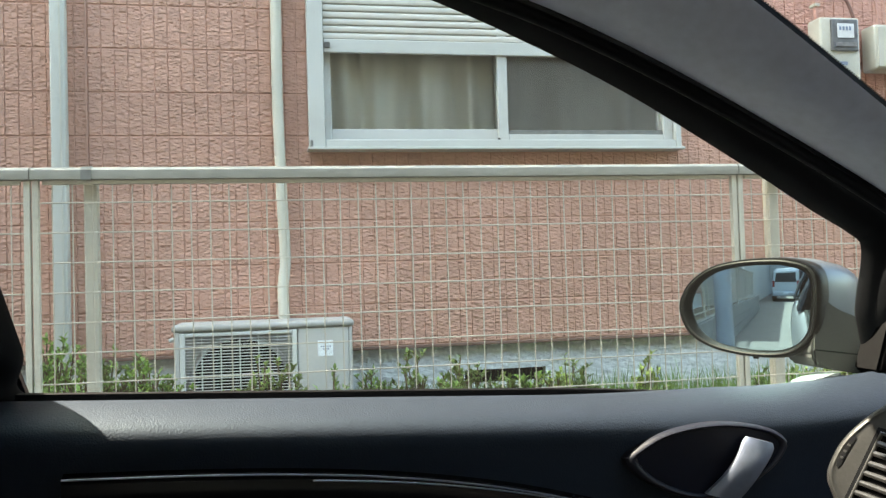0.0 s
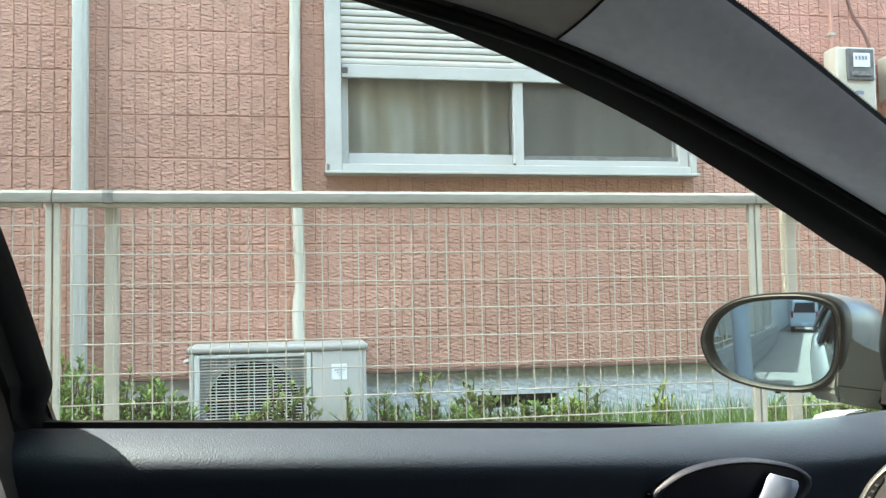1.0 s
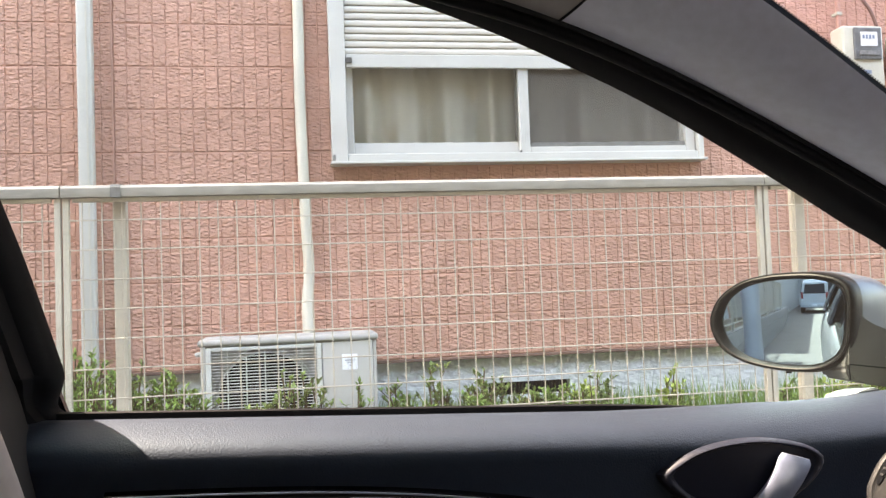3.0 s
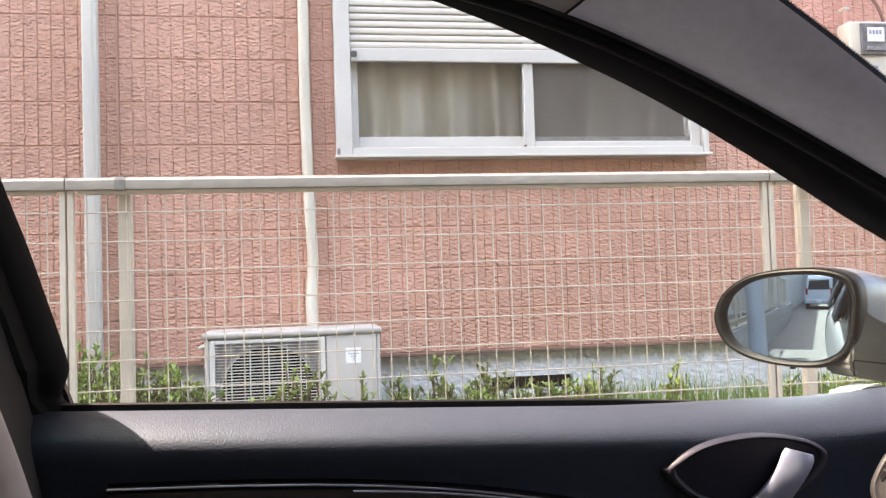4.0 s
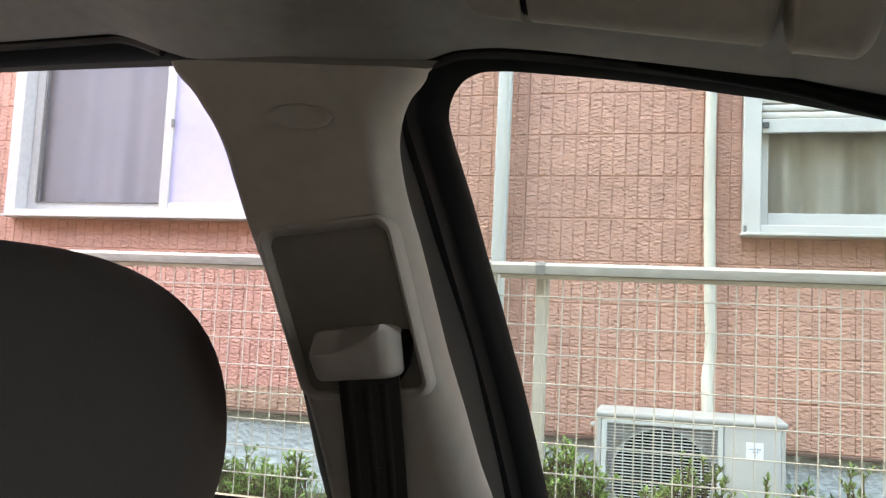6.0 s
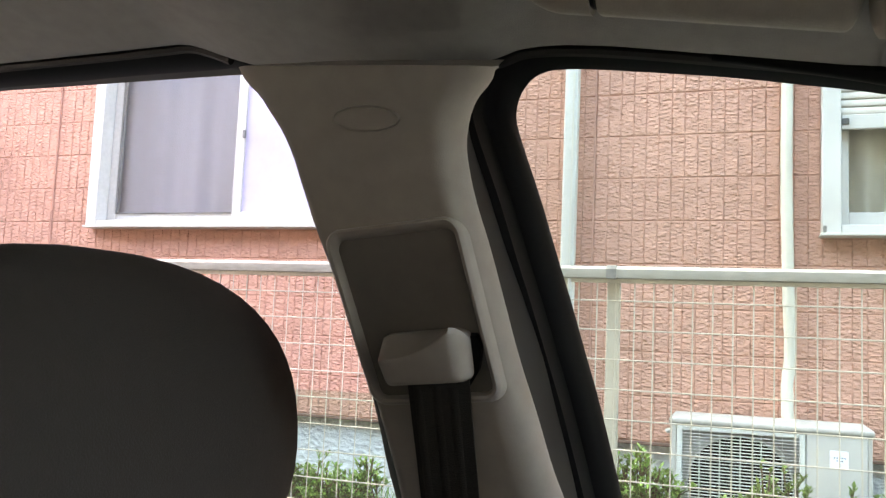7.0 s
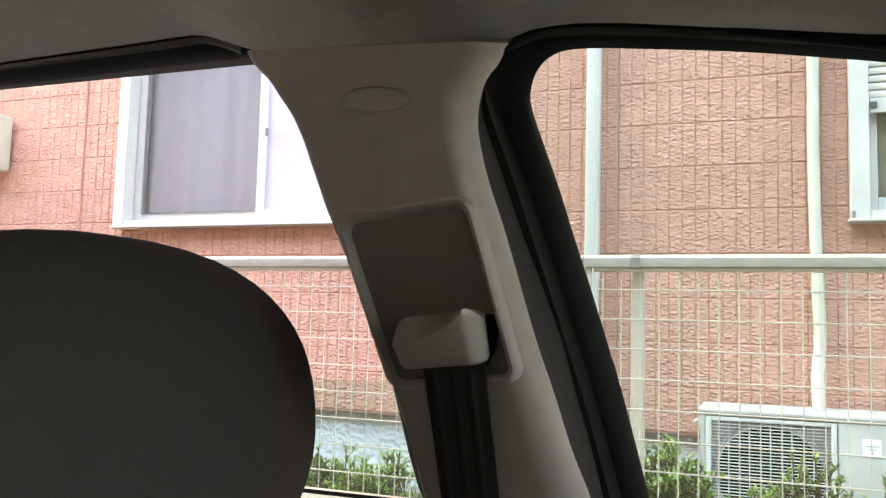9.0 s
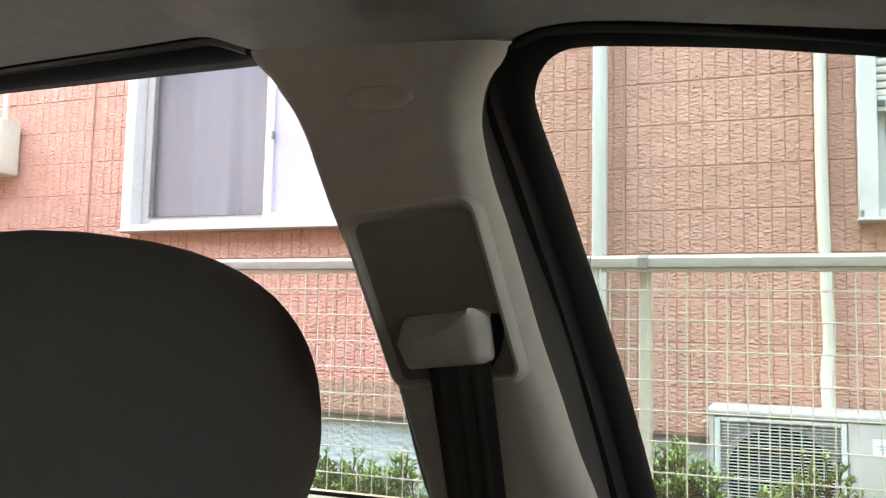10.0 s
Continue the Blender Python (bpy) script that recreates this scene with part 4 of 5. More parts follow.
def soft_quad(corners, d, r, n=8):
    """A four-cornered outline moved inwards by d, its corners rounded with radius r."""
    P = [Vector(c) for c in corners]
    c0, out = sum(P, Vector((0, 0))) / 4, []
    for k in range(4):
        p, e0, e1 = P[k], (P[k] - P[k - 1]).normalized(), (P[(k + 1) % 4] - P[k]).normalized()
        n0, n1 = Vector((-e0.y, e0.x)), Vector((-e1.y, e1.x))
        if n0.dot(c0 - p) < 0:
            n0, n1 = -n0, -n1
        w = (n0 + n1) / (1 + n0.dot(n1))
        m = p + w * (d + r)
        for q in range(n + 1):
            v = (-n0).lerp(-n1, q / n).normalized()
            out.append(m + v * r)
    return out


QC = ((-1.1925, 1.2950), (-1.0835, 1.3065), (-1.0630, 1.1775), (-1.1710, 1.1665))
lo = []
for d, o, r in ((-0.0015, -0.004, 0.014), (-0.0005, 0.007, 0.013), (0.0006, 0.0110, 0.012), (0.0022, 0.0125, 0.010), (0.0042, 0.0118, 0.009), (0.0060, 0.0080, 0.0078), (0.0075, 0.000, 0.0068)):
    lo.append([on_pillar(*arched(p), o) for p in soft_quad(QC, d, r, 12)])
part("adjuster_frame", loft(lo), M["trim"], bp, "raised grey rim round the adjuster", smooth=True)
lo = [[on_pillar(*arched(p), o) for p in soft_quad(QC, d, r, 12)] for d, o, r in ((0.0060, 0.000, 0.0075), (0.0070, 0.0026, 0.007), (0.03, 0.0030, 0.003), (0.045, 0.0030, 0.001))]
cov = part("adjuster_cover", loft(lo, True, True), M["trim2"], bp, "grey belt height adjuster plate", smooth=True)
cols = []
for k in range(25):
    u = 0.5 - 0.5 * math.cos(math.pi * k / 24)
    x = -1.1540 + 0.0700 * u
    zt, zb = 1.2225 + 0.0085 * u, 1.1835 + 0.0075 * u
    zr = min(1.2035 + 0.029 * u ** 2.2, zt - 0.003)
    a = max(0.0, (abs(2 * u - 1) - 0.72) / 0.28)
    e = math.sqrt(max(0.0, 1 - a * a))
    zm, k1, k2 = (zt + zb) / 2, 0.60 + 0.40 * e, 0.30 + 0.70 * e
    row = []
    for z, o in ((zt, 0.002), (zt + 0.0005, 0.012), (zt - 0.0015, 0.021), (zr + 0.004, 0.0370), (zr + 0.0006, 0.0408), (zr - 0.0010, 0.0412), (zr - 0.005, 0.0392), (zb + 0.005, 0.0330), (zb + 0.002, 0.0310), (zb, 0.027), (zb, 0.002)):
        row.append(on_pillar(x, zm + (z - zm) * k1, 0.002 + (o - 0.002) * k2))
    cols.append(row)
part("adjuster_slider", loft(cols, True, True), M["trim"], cov, "wedge-shaped grey slider", smooth=True)
part("slot", slab([on_pillar(x, z, 0.002) for x, z in ((-1.103, 1.2271), (-1.0799, 1.2275), (-1.0768, 1.2181), (-1.0785, 1.2090), (-1.0807, 1.2012), (-1.0884, 1.1902), (-1.0965, 1.1850), (-1.106, 1.1835))], (0, -0.006, -0.003)), M["rubber"], cov)
ov = [on_pillar(-1.1457 + 0.0250 * math.cos(a * 0.157), 1.3742 + 0.0082 * math.sin(a * 0.157) - 0.03 * 0.0250 * math.cos(a * 0.157), 0.0) for a in range(40)]
oc = on_pillar(-1.1457, 1.3742)
bd = part("badge", loft([[oc + (p - oc) * s + Vector((0, -o, -o * 0.5)) for p in ov] for s, o in ((1.05, -0.001), (1.02, 0.0024), (0.97, 0.0036), (0.90, 0.0026), (0.84, 0.0022), (0.02, 0.0024))], True, True), M["trim"], bp, "oval embossed badge", smooth=True)
for k in range(6):
    c = on_pillar(-1.1617 + 0.0064 * k, 1.3747 - 0.03 * 0.0064 * k, 0.0012)
    part("mark", slab([c + Vector((dx, 0.5 * -dz, dz)) for dx, dz in ((-0.0016, -0.0026), (0.0016, -0.0026), (0.0016, 0.0026), (-0.0016, 0.0026))], (0, -0.0010, 0)), M["trim"], bd)
# belt webbing
wb = []
for z, x, o in ((1.200, -1.112, 0.012), (1.185, -1.112, 0.016), (1.165, -1.1125, 0.016), (1.12, -1.115, 0.012), (1.08, -1.117, 0.010), (0.95, -1.115, 0.012), (0.80, -1.105, 0.012)):
    wb.append([on_pillar(x - 0.0248, z, o), on_pillar(x - 0.012, z, o + 0.0015), on_pillar(x - 0.011, z, o + 0.001), on_pillar(x + 0.004, z, o + 0.0015), on_pillar(x + 0.005, z, o + 0.001), on_pillar(x + 0.0248, z, o), on_pillar(x + 0.0248, z, o - 0.002), on_pillar(x - 0.0248, z, o - 0.002)])
sb = part("seat_belt", loft(wb, True, True), M["webbing"], bp, "black seat belt webbing", smooth=True)
for dx in (-0.0165, -0.001, 0.0125):
    part("stripe", loft([[on_pillar(x + dx + w, z, o + h) for w, h in ((-0.0036, 0.0012), (-0.0022, 0.0021), (0.0022, 0.0021), (0.0036, 0.0012))] for z, x, o in ((1.185, -1.112, 0.016), (1.165, -1.1125, 0.016), (1.12, -1.115, 0.012), (1.08, -1.117, 0.010), (0.95, -1.115, 0.012), (0.80, -1.105, 0.012))], False), M["webbing_light"], sb, smooth=True)

# headliner
HX = [-2.5 + 2.02 * k / 100 for k in range(101)]
sec = ((0.836, 0.004), (0.82, 0.0), (0.79, 0.010), (0.72, 0.028), (0.60, 0.046), (0.45, 0.058), (0.31, 0.062))
sec = sec + tuple((2 * MID - y, z) for y, z in sec[-2::-1])
def rise(x):
    """The headliner steepens towards the windscreen and runs on behind the pillar trim."""
    k = min(max((x + 0.80) / 0.30, 0.0), 1.0)
    return 1 + 1.5 * k * k, 0.009 * min(1.0, max(0.0, x + 0.81) / 0.06) + 0.2 * max(0.0, x + 0.50)


part("headliner", loft([[(x, y, edge(x) + dz * rise(x)[0] + rise(x)[1]) for y, dz in sec] for x in HX], False), M["headliner"], car, "warm grey cloth headliner", smooth=True)
RX = [-2.7 + 2.2 * k / 30 for k in range(31)]
rs = ((0.925, 0.030), (0.91, 0.042), (0.85, 0.062), (0.6, 0.095), (0.31, 0.105))
rs = rs + tuple((2 * MID - y, z) for y, z in rs[-2::-1])
part("roof_panel", loft([[(x, y, edge(x) + dz) for y, dz in rs] for x in RX], False), M["silver"], car, smooth=True)

# front pillar trim
lowA = smoothline([(x, 1.0 - 0.42 * (z - 1), z) for x, z in ((-0.62, 1.4025), (-0.589, 1.3960), (-0.519, 1.3775), (-0.436, 1.351), (-0.306, 1.300), (-0.107, 1.211), (0.03, 1.142), (0.18, 1.06))], 50)
uppA = smoothline([(x, 0.92 - 0.42 * (z - 1), z) for x, z in ((-0.50, 1.450), (-0.42, 1.4115), (-0.354, 1.3785), (-0.3186, 1.3605), (-0.26, 1.3290), (-0.1976, 1.2940), (-0.1444, 1.2640), (0.0, 1.182), (0.16, 1.09), (0.32, 1.00))], 50)
lowT, uppT = smoothline([tuple(p) for p in lowA[7:]], 60), smoothline([tuple(p) for p in uppA[3:]], 60)
lo = []
for u, o in ((0.0, -0.02), (0.0, 0.0), (0.1, 0.009), (0.2, 0.016), (0.3, 0.0205), (0.4, 0.023), (0.5, 0.0235), (0.6, 0.0222), (0.7, 0.019), (0.8, 0.0142), (0.9, 0.008), (1.0, 0.0), (1.0, -0.03)):
    o = o if o < 0 else o * 0.55
    lo.append([a.lerp(b, u) + Vector((0, -o, -o * 0.6)) for a, b in zip(lowT, uppT)])
lowC = smoothline([(x, 1.0 - 0.42 * (z - 1), z) for x, z in ((-0.80, 1.4405), (-0.71, 1.4220))] + [tuple(lowA[k]) for k in (0, 3, 5, 7)], 40)
uppC = smoothline([(x, 0.92 - 0.42 * (z - 1), z) for x, z in ((-0.80, 1.4690), (-0.65, 1.4640), (-0.56, 1.4570), (-0.50, 1.4500))] + [tuple(uppA[3])], 40)
lc2 = []
for u, o in ((0.0, -0.02), (0.0, 0.0), (0.1, 0.009), (0.2, 0.016), (0.3, 0.0205), (0.4, 0.023), (0.5, 0.0235), (0.6, 0.0222), (0.7, 0.019), (0.8, 0.0142), (0.9, 0.008), (1.0, 0.0)):
    o = o if o < 0 else o * 0.55
    lc2.append([a.lerp(b, u) + Vector((0, -o, -o * 0.6)) * (k / 39 if o > 0 else 1) for k, (a, b) in enumerate(zip(lowC, uppC))])
part("headliner_corner", loft(lc2, False), M["headliner"], car, smooth=True)
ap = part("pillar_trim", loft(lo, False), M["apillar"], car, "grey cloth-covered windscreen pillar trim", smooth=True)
sq = [q[0] + Vector((0, -0.0008, -0.0005)) for q in lo[1:-1]]
part("seam", tube(sq, 0.0014, 6), M["jamb"], ap, smooth=True)
part("seal_lip", tube([p + Vector((0.0, 0.012, -0.008)) for p in smoothline([tuple(lowC[0] + Vector((-0.12, 0.012, 0.034))), tuple(lowC[0] + Vector((0, 0.004, 0.006))), tuple(lowC[9])] + [tuple(p) for p in lowA[::4]], 80)], 0.0075, 10), M["rubber"], car, "soft black lip along the windscreen pillar", smooth=True)
# black printed border of the windscreen, with a dotted edge
fb = part("screen_border", loft([[p + Vector((0.0, 0.004, 0.0)) for p in uppA], [p + Vector((0.004, 0.007, 0.0090)) for p in uppA]], False), M["border"], car)
dm = mesh_of("dot", cyl((0, 0, 0), (0.45, 0.2, 0.87), 0.0008, 0.001, 6), M["border"])
fine = smoothline([tuple(p) for p in uppA], 290)
for p in fine[30:280]:
    d = new("dot", dm)
    d.parent = fb
    d.location = p + Vector((0.0043, 0.007, 0.0096))
ws = [[p + Vector((0.004, 0.008, 0.009)) for p in uppA]]
for u in (0.25, 0.5, 0.75, 1.0):
    ws.append([Vector((p.x + 0.006 + 0.10 * math.sin(u * math.pi), p.y + 0.008 + (2 * MID - 2 * p.y - 0.016) * u, p.z + 0.012 + 0.01 * math.sin(u * math.pi))) for p in uppA])
part("windscreen", loft(ws, False), M["wind_glass"], car, "clear windscreen", smooth=True).visible_shadow = False

# mirror sail and door mirror
sail = [(0.016, 0.968), (0.0148, 1.085), (0.019, 1.101), (0.028, 1.108), (0.045, 1.100), (0.16, 1.0), (0.15, 0.968)]
part("mirror_sail", slab([(x, SY(z) - 0.046, z) for x, z in sail], (0, 0.05, 0), bevel=0.004), M["sail"], car, "triangular trim behind the door mirror, shade put into its dark colour", smooth=True)
C, N = Vector((-0.070, 1.190, 1.051)), Vector((-0.878, -0.479, 0.010)).normalized()
U = Vector((0.479, -0.878, 0.0)).normalized()
V = N.cross(U)
MO = [(-0.1229, -0.004), (-0.1148, 0.0223), (-0.0969, 0.042), (-0.0669, 0.0584), (-0.029, 0.0665), (0.0158, 0.069), (0.058, 0.0668), (0.0898, 0.0558), (0.0991, 0.0328), (0.0968, -0.0052), (0.0902, -0.0357), (0.0736, -0.0554), (0.0446, -0.0669), (0.0017, -0.0692), (-0.0433, -0.065), (-0.0809, -0.055), (-0.1099, -0.0355)]
mo = smoothline([(a, b, 0) for a, b in MO], 72, True)
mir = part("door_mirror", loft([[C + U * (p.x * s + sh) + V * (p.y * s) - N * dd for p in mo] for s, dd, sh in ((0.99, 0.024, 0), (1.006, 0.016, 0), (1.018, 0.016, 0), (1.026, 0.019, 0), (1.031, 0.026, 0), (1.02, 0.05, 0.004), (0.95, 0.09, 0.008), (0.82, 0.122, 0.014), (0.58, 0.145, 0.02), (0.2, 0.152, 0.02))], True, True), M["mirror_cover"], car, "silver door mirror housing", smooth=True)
part("inner_rim", loft([[C + U * p.x * s + V * p.y * s - N * dd for p in mo] for s, dd in ((1.004, 0.010), (1.002, 0.000), (0.982, -0.0055), (0.955, -0.0065), (0.930, -0.0055), (0.905, -0.001), (0.880, 0.004), (0.872, 0.012))]), M["mirror_rim"], mir, smooth=True)
part("outer_lip", loft([[C + U * p.x * s + V * p.y * s - N * dd for p in mo] for s, dd in ((1.022, 0.022), (1.027, 0.013), (1.025, 0.004), (1.017, -0.002), (1.006, -0.004), (1.000, 0.004))]), M["lip"], mir, "black plastic outer lip", smooth=True)
gm, Rm = bmesh.new(), 2.0
rings = []
for s in (0.0001, 0.15, 0.3, 0.45, 0.6, 0.75, 0.878):
    rings.append([C + U * p.x * s + V * p.y * s + N * (0.0022 - ((p.x * s - 0.056) ** 2 + (p.y * s - 0.035) ** 2) / (2 * Rm)) for p in mo])
part("mirror_glass", loft(rings, True, False, gm), M["mirror"], mir, "slightly curved mirror glass", smooth=True)
foot = part("mirror_foot", slab([(x, 1.108, z) for x, z in ((-0.024, 1.079), (-0.0165, 1.062), (-0.006, 1.0515), (0.009, 1.0425), (0.035, 1.0368), (0.075, 1.034), (0.13, 1.030), (0.13, 0.945), (0.036, 0.9597), (-0.0003, 0.966), (-0.028, 0.9725), (-0.036, 0.988), (-0.030, 1.018), (-0.0255, 1.05))], (0, 0.065, 0), bevel=0.005), M["mirror_foot"], mir, "grey plastic mirror foot", smooth=True)
part("seam", slab([(-0.031, 1.1068, 0.9945), (0.13, 1.1068, 0.9715), (0.13, 1.1068, 0.9735), (-0.031, 1.1068, 0.9963)], (0, 0.003, 0)), M["rubber"], foot)
part("seam", slab([(-0.0335, 1.1068, 0.995), (-0.0315, 1.1068, 0.995), (-0.0300, 1.1068, 0.974), (-0.0318, 1.1068, 0.974)], (0, 0.003, 0)), M["rubber"], foot)
# pale bluish wedge where the door top meets the mirror foot
part("pale_wedge", slab([(-0.054, 1.090, 0.936), (-0.052, 1.090, 0.9555), (-0.030, 1.090, 0.9612), (-0.009, 1.090, 0.9655), (-0.002, 1.090, 0.9645), (0.003, 1.090, 0.9570), (0.005, 1.090, 0.936)], (0, 0.05, -0.004), bevel=0.003), M["wedge_pale"], mir, "pale wedge below the door mirror", smooth=True)
part("drain_nub", cyl(tuple(C - U * 0.005 - V * 0.071 - N * 0.01), (0, 0, 1), 0.004, 0.006, 10), M["rubber"], mir)

# air vent at the end of the dashboard
VC, VN = Vector((-0.147, 0.80, 0.889)), Vector((-0.72, -0.66, 0.22)).normalized()
VU = Vector((0, 0, 1)).cross(VN).normalized()
VV = VN.cross(VU)
part("dashboard", loft([[(x, y, z) for x, z in ((-0.10 - 0.03 * math.sin((y + 0.3) * 2.4), 0.60), (-0.12 - 0.03 * math.sin((y + 0.3) * 2.4), 0.86), (-0.09, 0.925), (0.02, 0.945), (0.30, 0.965), (0.50, 0.96))] for y in [-0.36 + 1.26 * k / 24 for k in range(25)]], False), M["door_black"], car, "black moulded dashboard", smooth=True)
at_vent = lambda a, b, o: VC + VU * a + VV * b + VN * o
VO = smoothline([(a, b, 0) for a, b in ((-0.0148, 0.0821), (-0.039, 0.0631), (-0.0578, 0.0413), (-0.069, 0.0172), (-0.0706, 0.0051), (-0.0679, -0.0046), (-0.055, -0.030), (-0.028, -0.046), (0.012, -0.050), (0.048, -0.034), (0.070, 0.005), (0.062, 0.050), (0.035, 0.080), (0.010, 0.088))], 72, True)
vo = Vector((-0.002, 0.018, 0))
vt = part("air_vent", loft([[at_vent(vo.x + (p.x - vo.x) * k, vo.y + (p.y - vo.y) * k, o) for p in VO] for k, o in ((1.03, -0.05), (1.02, -0.004), (1.0, 0.008), (0.975, 0.0155), (0.94, 0.0192), (0.90, 0.0200), (0.86, 0.0188), (0.82, 0.0192), (0.4, 0.0192), (0.02, 0.0192))], True, True), M["vent_ring"], car, "round satin silver air vent", smooth=True)
# slotted insert: bars run along E, rows step along F
E, F = Vector((0.965, -0.262)), Vector((0.0041, 0.0096))
row0 = Vector((-0.0487, -0.0150))
at_bar = lambda u, k, o: at_vent(*(row0 + E * u + F * k), o)
part("vent_back", slab([at_bar(u, k, 0.0190) for u, k in ((-0.0040, -0.45), (0.088, -0.45), (0.088, 7.55), (-0.0040, 7.55))], tuple(VN * 0.0008)), M["rubber"], vt)
bez = part("bezel", loft([[at_bar(0.042 + (u - 0.042) * (1 - d), 3.55 + (k - 3.55) * (1 - d), o) for u, k in ((0.0, -0.1), (0.030, -0.1), (0.060, -0.1), (0.084, -0.1), (0.084, 2.3), (0.084, 4.9), (0.084, 7.2), (0.055, 7.2), (0.025, 7.2), (0.0, 7.2), (0.0, 4.9), (0.0, 2.3))] for d, o in ((-0.01, 0.0190), (0.0, 0.0235), (0.02, 0.0242), (0.055, 0.0238), (0.075, 0.0195))]), M["vent_slat"], vt, "slotted silver insert", smooth=False)
for k in range(1, 7):
    part("slat", loft([[at_bar(u, k + 0.07 + w, o) for u in (0.002, 0.006, 0.042, 0.078, 0.082)] for w, o in ((-0.27, 0.0195), (-0.22, 0.0232), (0.0, 0.0240), (0.22, 0.0232), (0.27, 0.0195))], False), M["vent_slat"], bez)
mid = smoothline([(-0.0420, 0.0478, 0), (-0.0475, 0.0395, 0), (-0.0530, 0.0292, 0), (-0.0586, 0.0165, 0)], 16)
side = [Vector((0.0022 * min(1.0, 0.3 + k / 3, 0.3 + (15 - k) / 3), 0.0010, 0)) for k in range(16)]
part("wheel_slot", slab([at_vent(p.x - d.x, p.y + d.y, 0.0186) for p, d in zip(mid, side)] + [at_vent(p.x + d.x, p.y - d.y, 0.0186) for p, d in list(zip(mid, side))[::-1]], tuple(VN * 0.0014)), M["rubber"], vt)
for k in (4, 7, 10):
    p, q = mid[k], mid[k + 1]
    part("thumb_wheel", slab([at_vent(c.x + w, c.y - w * 0.4, 0.0194) for c, w in ((p, -0.0014), (p, 0.0014), (q, 0.0014), (q, -0.0014))], tuple(VN * 0.0014), bevel=0.0003), M["vent_slat"], vt)

# folding grab handle
def grab(x0, x1, drop, r0, r1):
    """A length of the handle: a rounded bar under the headliner, its ends rounded off by r0 and r1."""
    loops = []
    n = 36
    for k in range(n + 1):
        x = x0 + (x1 - x0) * (0.5 - 0.5 * math.cos(math.pi * k / n))
        a = min(1.0, (x - x0) / r0) if r0 else 1.0
        b = min(1.0, (x1 - x) / r1) if r1 else 1.0
        e = math.sqrt(max(0.004, 1 - (1 - a) ** 2)) * math.sqrt(max(0.004, 1 - (1 - b) ** 2))
        z = 1.3120 - 0.155 * x - drop
        loops.append([(x, 0.735 + (y - 0.735) * (0.55 + 0.45 * e), z + 0.045 + (h - 0.045) * e) for y, h in
                      ((0.760, 0.030), (0.752, 0.010), (0.740, 0.002), (0.728, 0.0), (0.719, 0.003), (0.712, 0.010), (0.706, 0.020), (0.702, 0.032), (0.702, 0.045), (0.710, 0.055))])
    return loft(loops, True, True)


gh = part("grab_handle", grab(-1.0020, -0.8190, 0.001, 0.004, 0.014), M["grip"], car, "grey folded plastic grab handle", smooth=True)
part("mount", grab(-1.070, -1.0045, 0.0015, 0.045, 0.0), M["grip"], gh, smooth=True)
part("mount", grab(-0.8165, -0.753, 0.0035, 0.006, 0.020), M["grip"], gh, smooth=True)
part("hinge_gap", grab(-1.005, -1.0015, -0.004, 0.0, 0.0), M["rubber"], gh, smooth=True)

# front seat
HC = Vector((-1.289, 0.580, 1.142))
hr = bmesh.new()
lo = []
for i in range(1, 24):
    th = math.pi * i / 24
    sz, cz = abs(math.sin(th)) ** 0.86, math.copysign(abs(math.cos(th)) ** 0.88, math.cos(th))
    lp = []
    for j in range(48):
        a = 2 * math.pi * j / 48
        ca, sa = math.copysign(abs(math.cos(a)) ** 0.85, math.cos(a)), math.copysign(abs(math.sin(a)) ** 0.9, math.sin(a))
        lp.append((HC.x + 0.052 * sz * ca - 0.10 * 0.13 * cz, HC.y + 0.235 * sz * sa, HC.z + 0.130 * cz))
    lo.append(lp)
seat = part("front_seat", loft([[(-1.30 - 0.45 * (z - 1.0) + 0.075 * ca * w, 0.56 + 0.25 * w * sa, z) for ca, sa in [(math.copysign(abs(math.cos(a)) ** 0.6, math.cos(a)), math.copysign(abs(math.sin(a)) ** 0.6, math.sin(a))) for a in [2 * math.pi * j / 40 for j in range(40)]]] for z, w in ((0.45, 1.0), (0.7, 1.0), (0.88, 0.96), (0.96, 0.85), (0.995, 0.6), (1.0, 0.1))], True, True), M["seat"], car, "dark cloth front seat", smooth=True)
part("headrest", loft(lo, True, True, hr), M["seat"], seat, "rounded dark cloth headrest", smooth=True)
part("cushion", B(-1.32, -0.78, 0.32, 0.81, 0.30, 0.48, 0.06, 4), M["seat"], seat, smooth=True)
for y in (0.50, 0.61):
    part("headrest_post", tube([(-1.30, y, 0.96), (-1.295, y, 1.04)], 0.006, 8), M["chrome"], seat, smooth=True)

# outer body, floor and the far side, plain
BX = [-2.85 + 3.75 * k / 60 for k in range(61)]
bprof = ((1.085, 0.0), (1.105, -0.012), (1.125, -0.05), (1.145, -0.16), (1.150, -0.30), (1.14, -0.45), (1.12, -0.58), (1.07, -0.70))


def shrink(x):
    return 0.10 * max(0, (-2.2 - x) / 0.65) ** 2 + 0.12 * max(0, (x - 0.45) / 0.45) ** 2


for side in (1, -1):
    part("side_panel", loft([[(x, MID + side * (y - MID - shrink(x)), max(belt(max(min(x, 0.1), -1.0)), 0.0) + dz) for y, dz in bprof] for x in BX], False), M["silver"], car, "silver painted body side", smooth=True)
part("belt_moulding", loft([[(x, y, belt(min(x, 0.1)) + dz) for y, dz in ((1.074, 0.0), (1.082, 0.004), (1.090, 0.002), (1.094, -0.006))] for x in XS], False), M["rubber"], car, smooth=True)
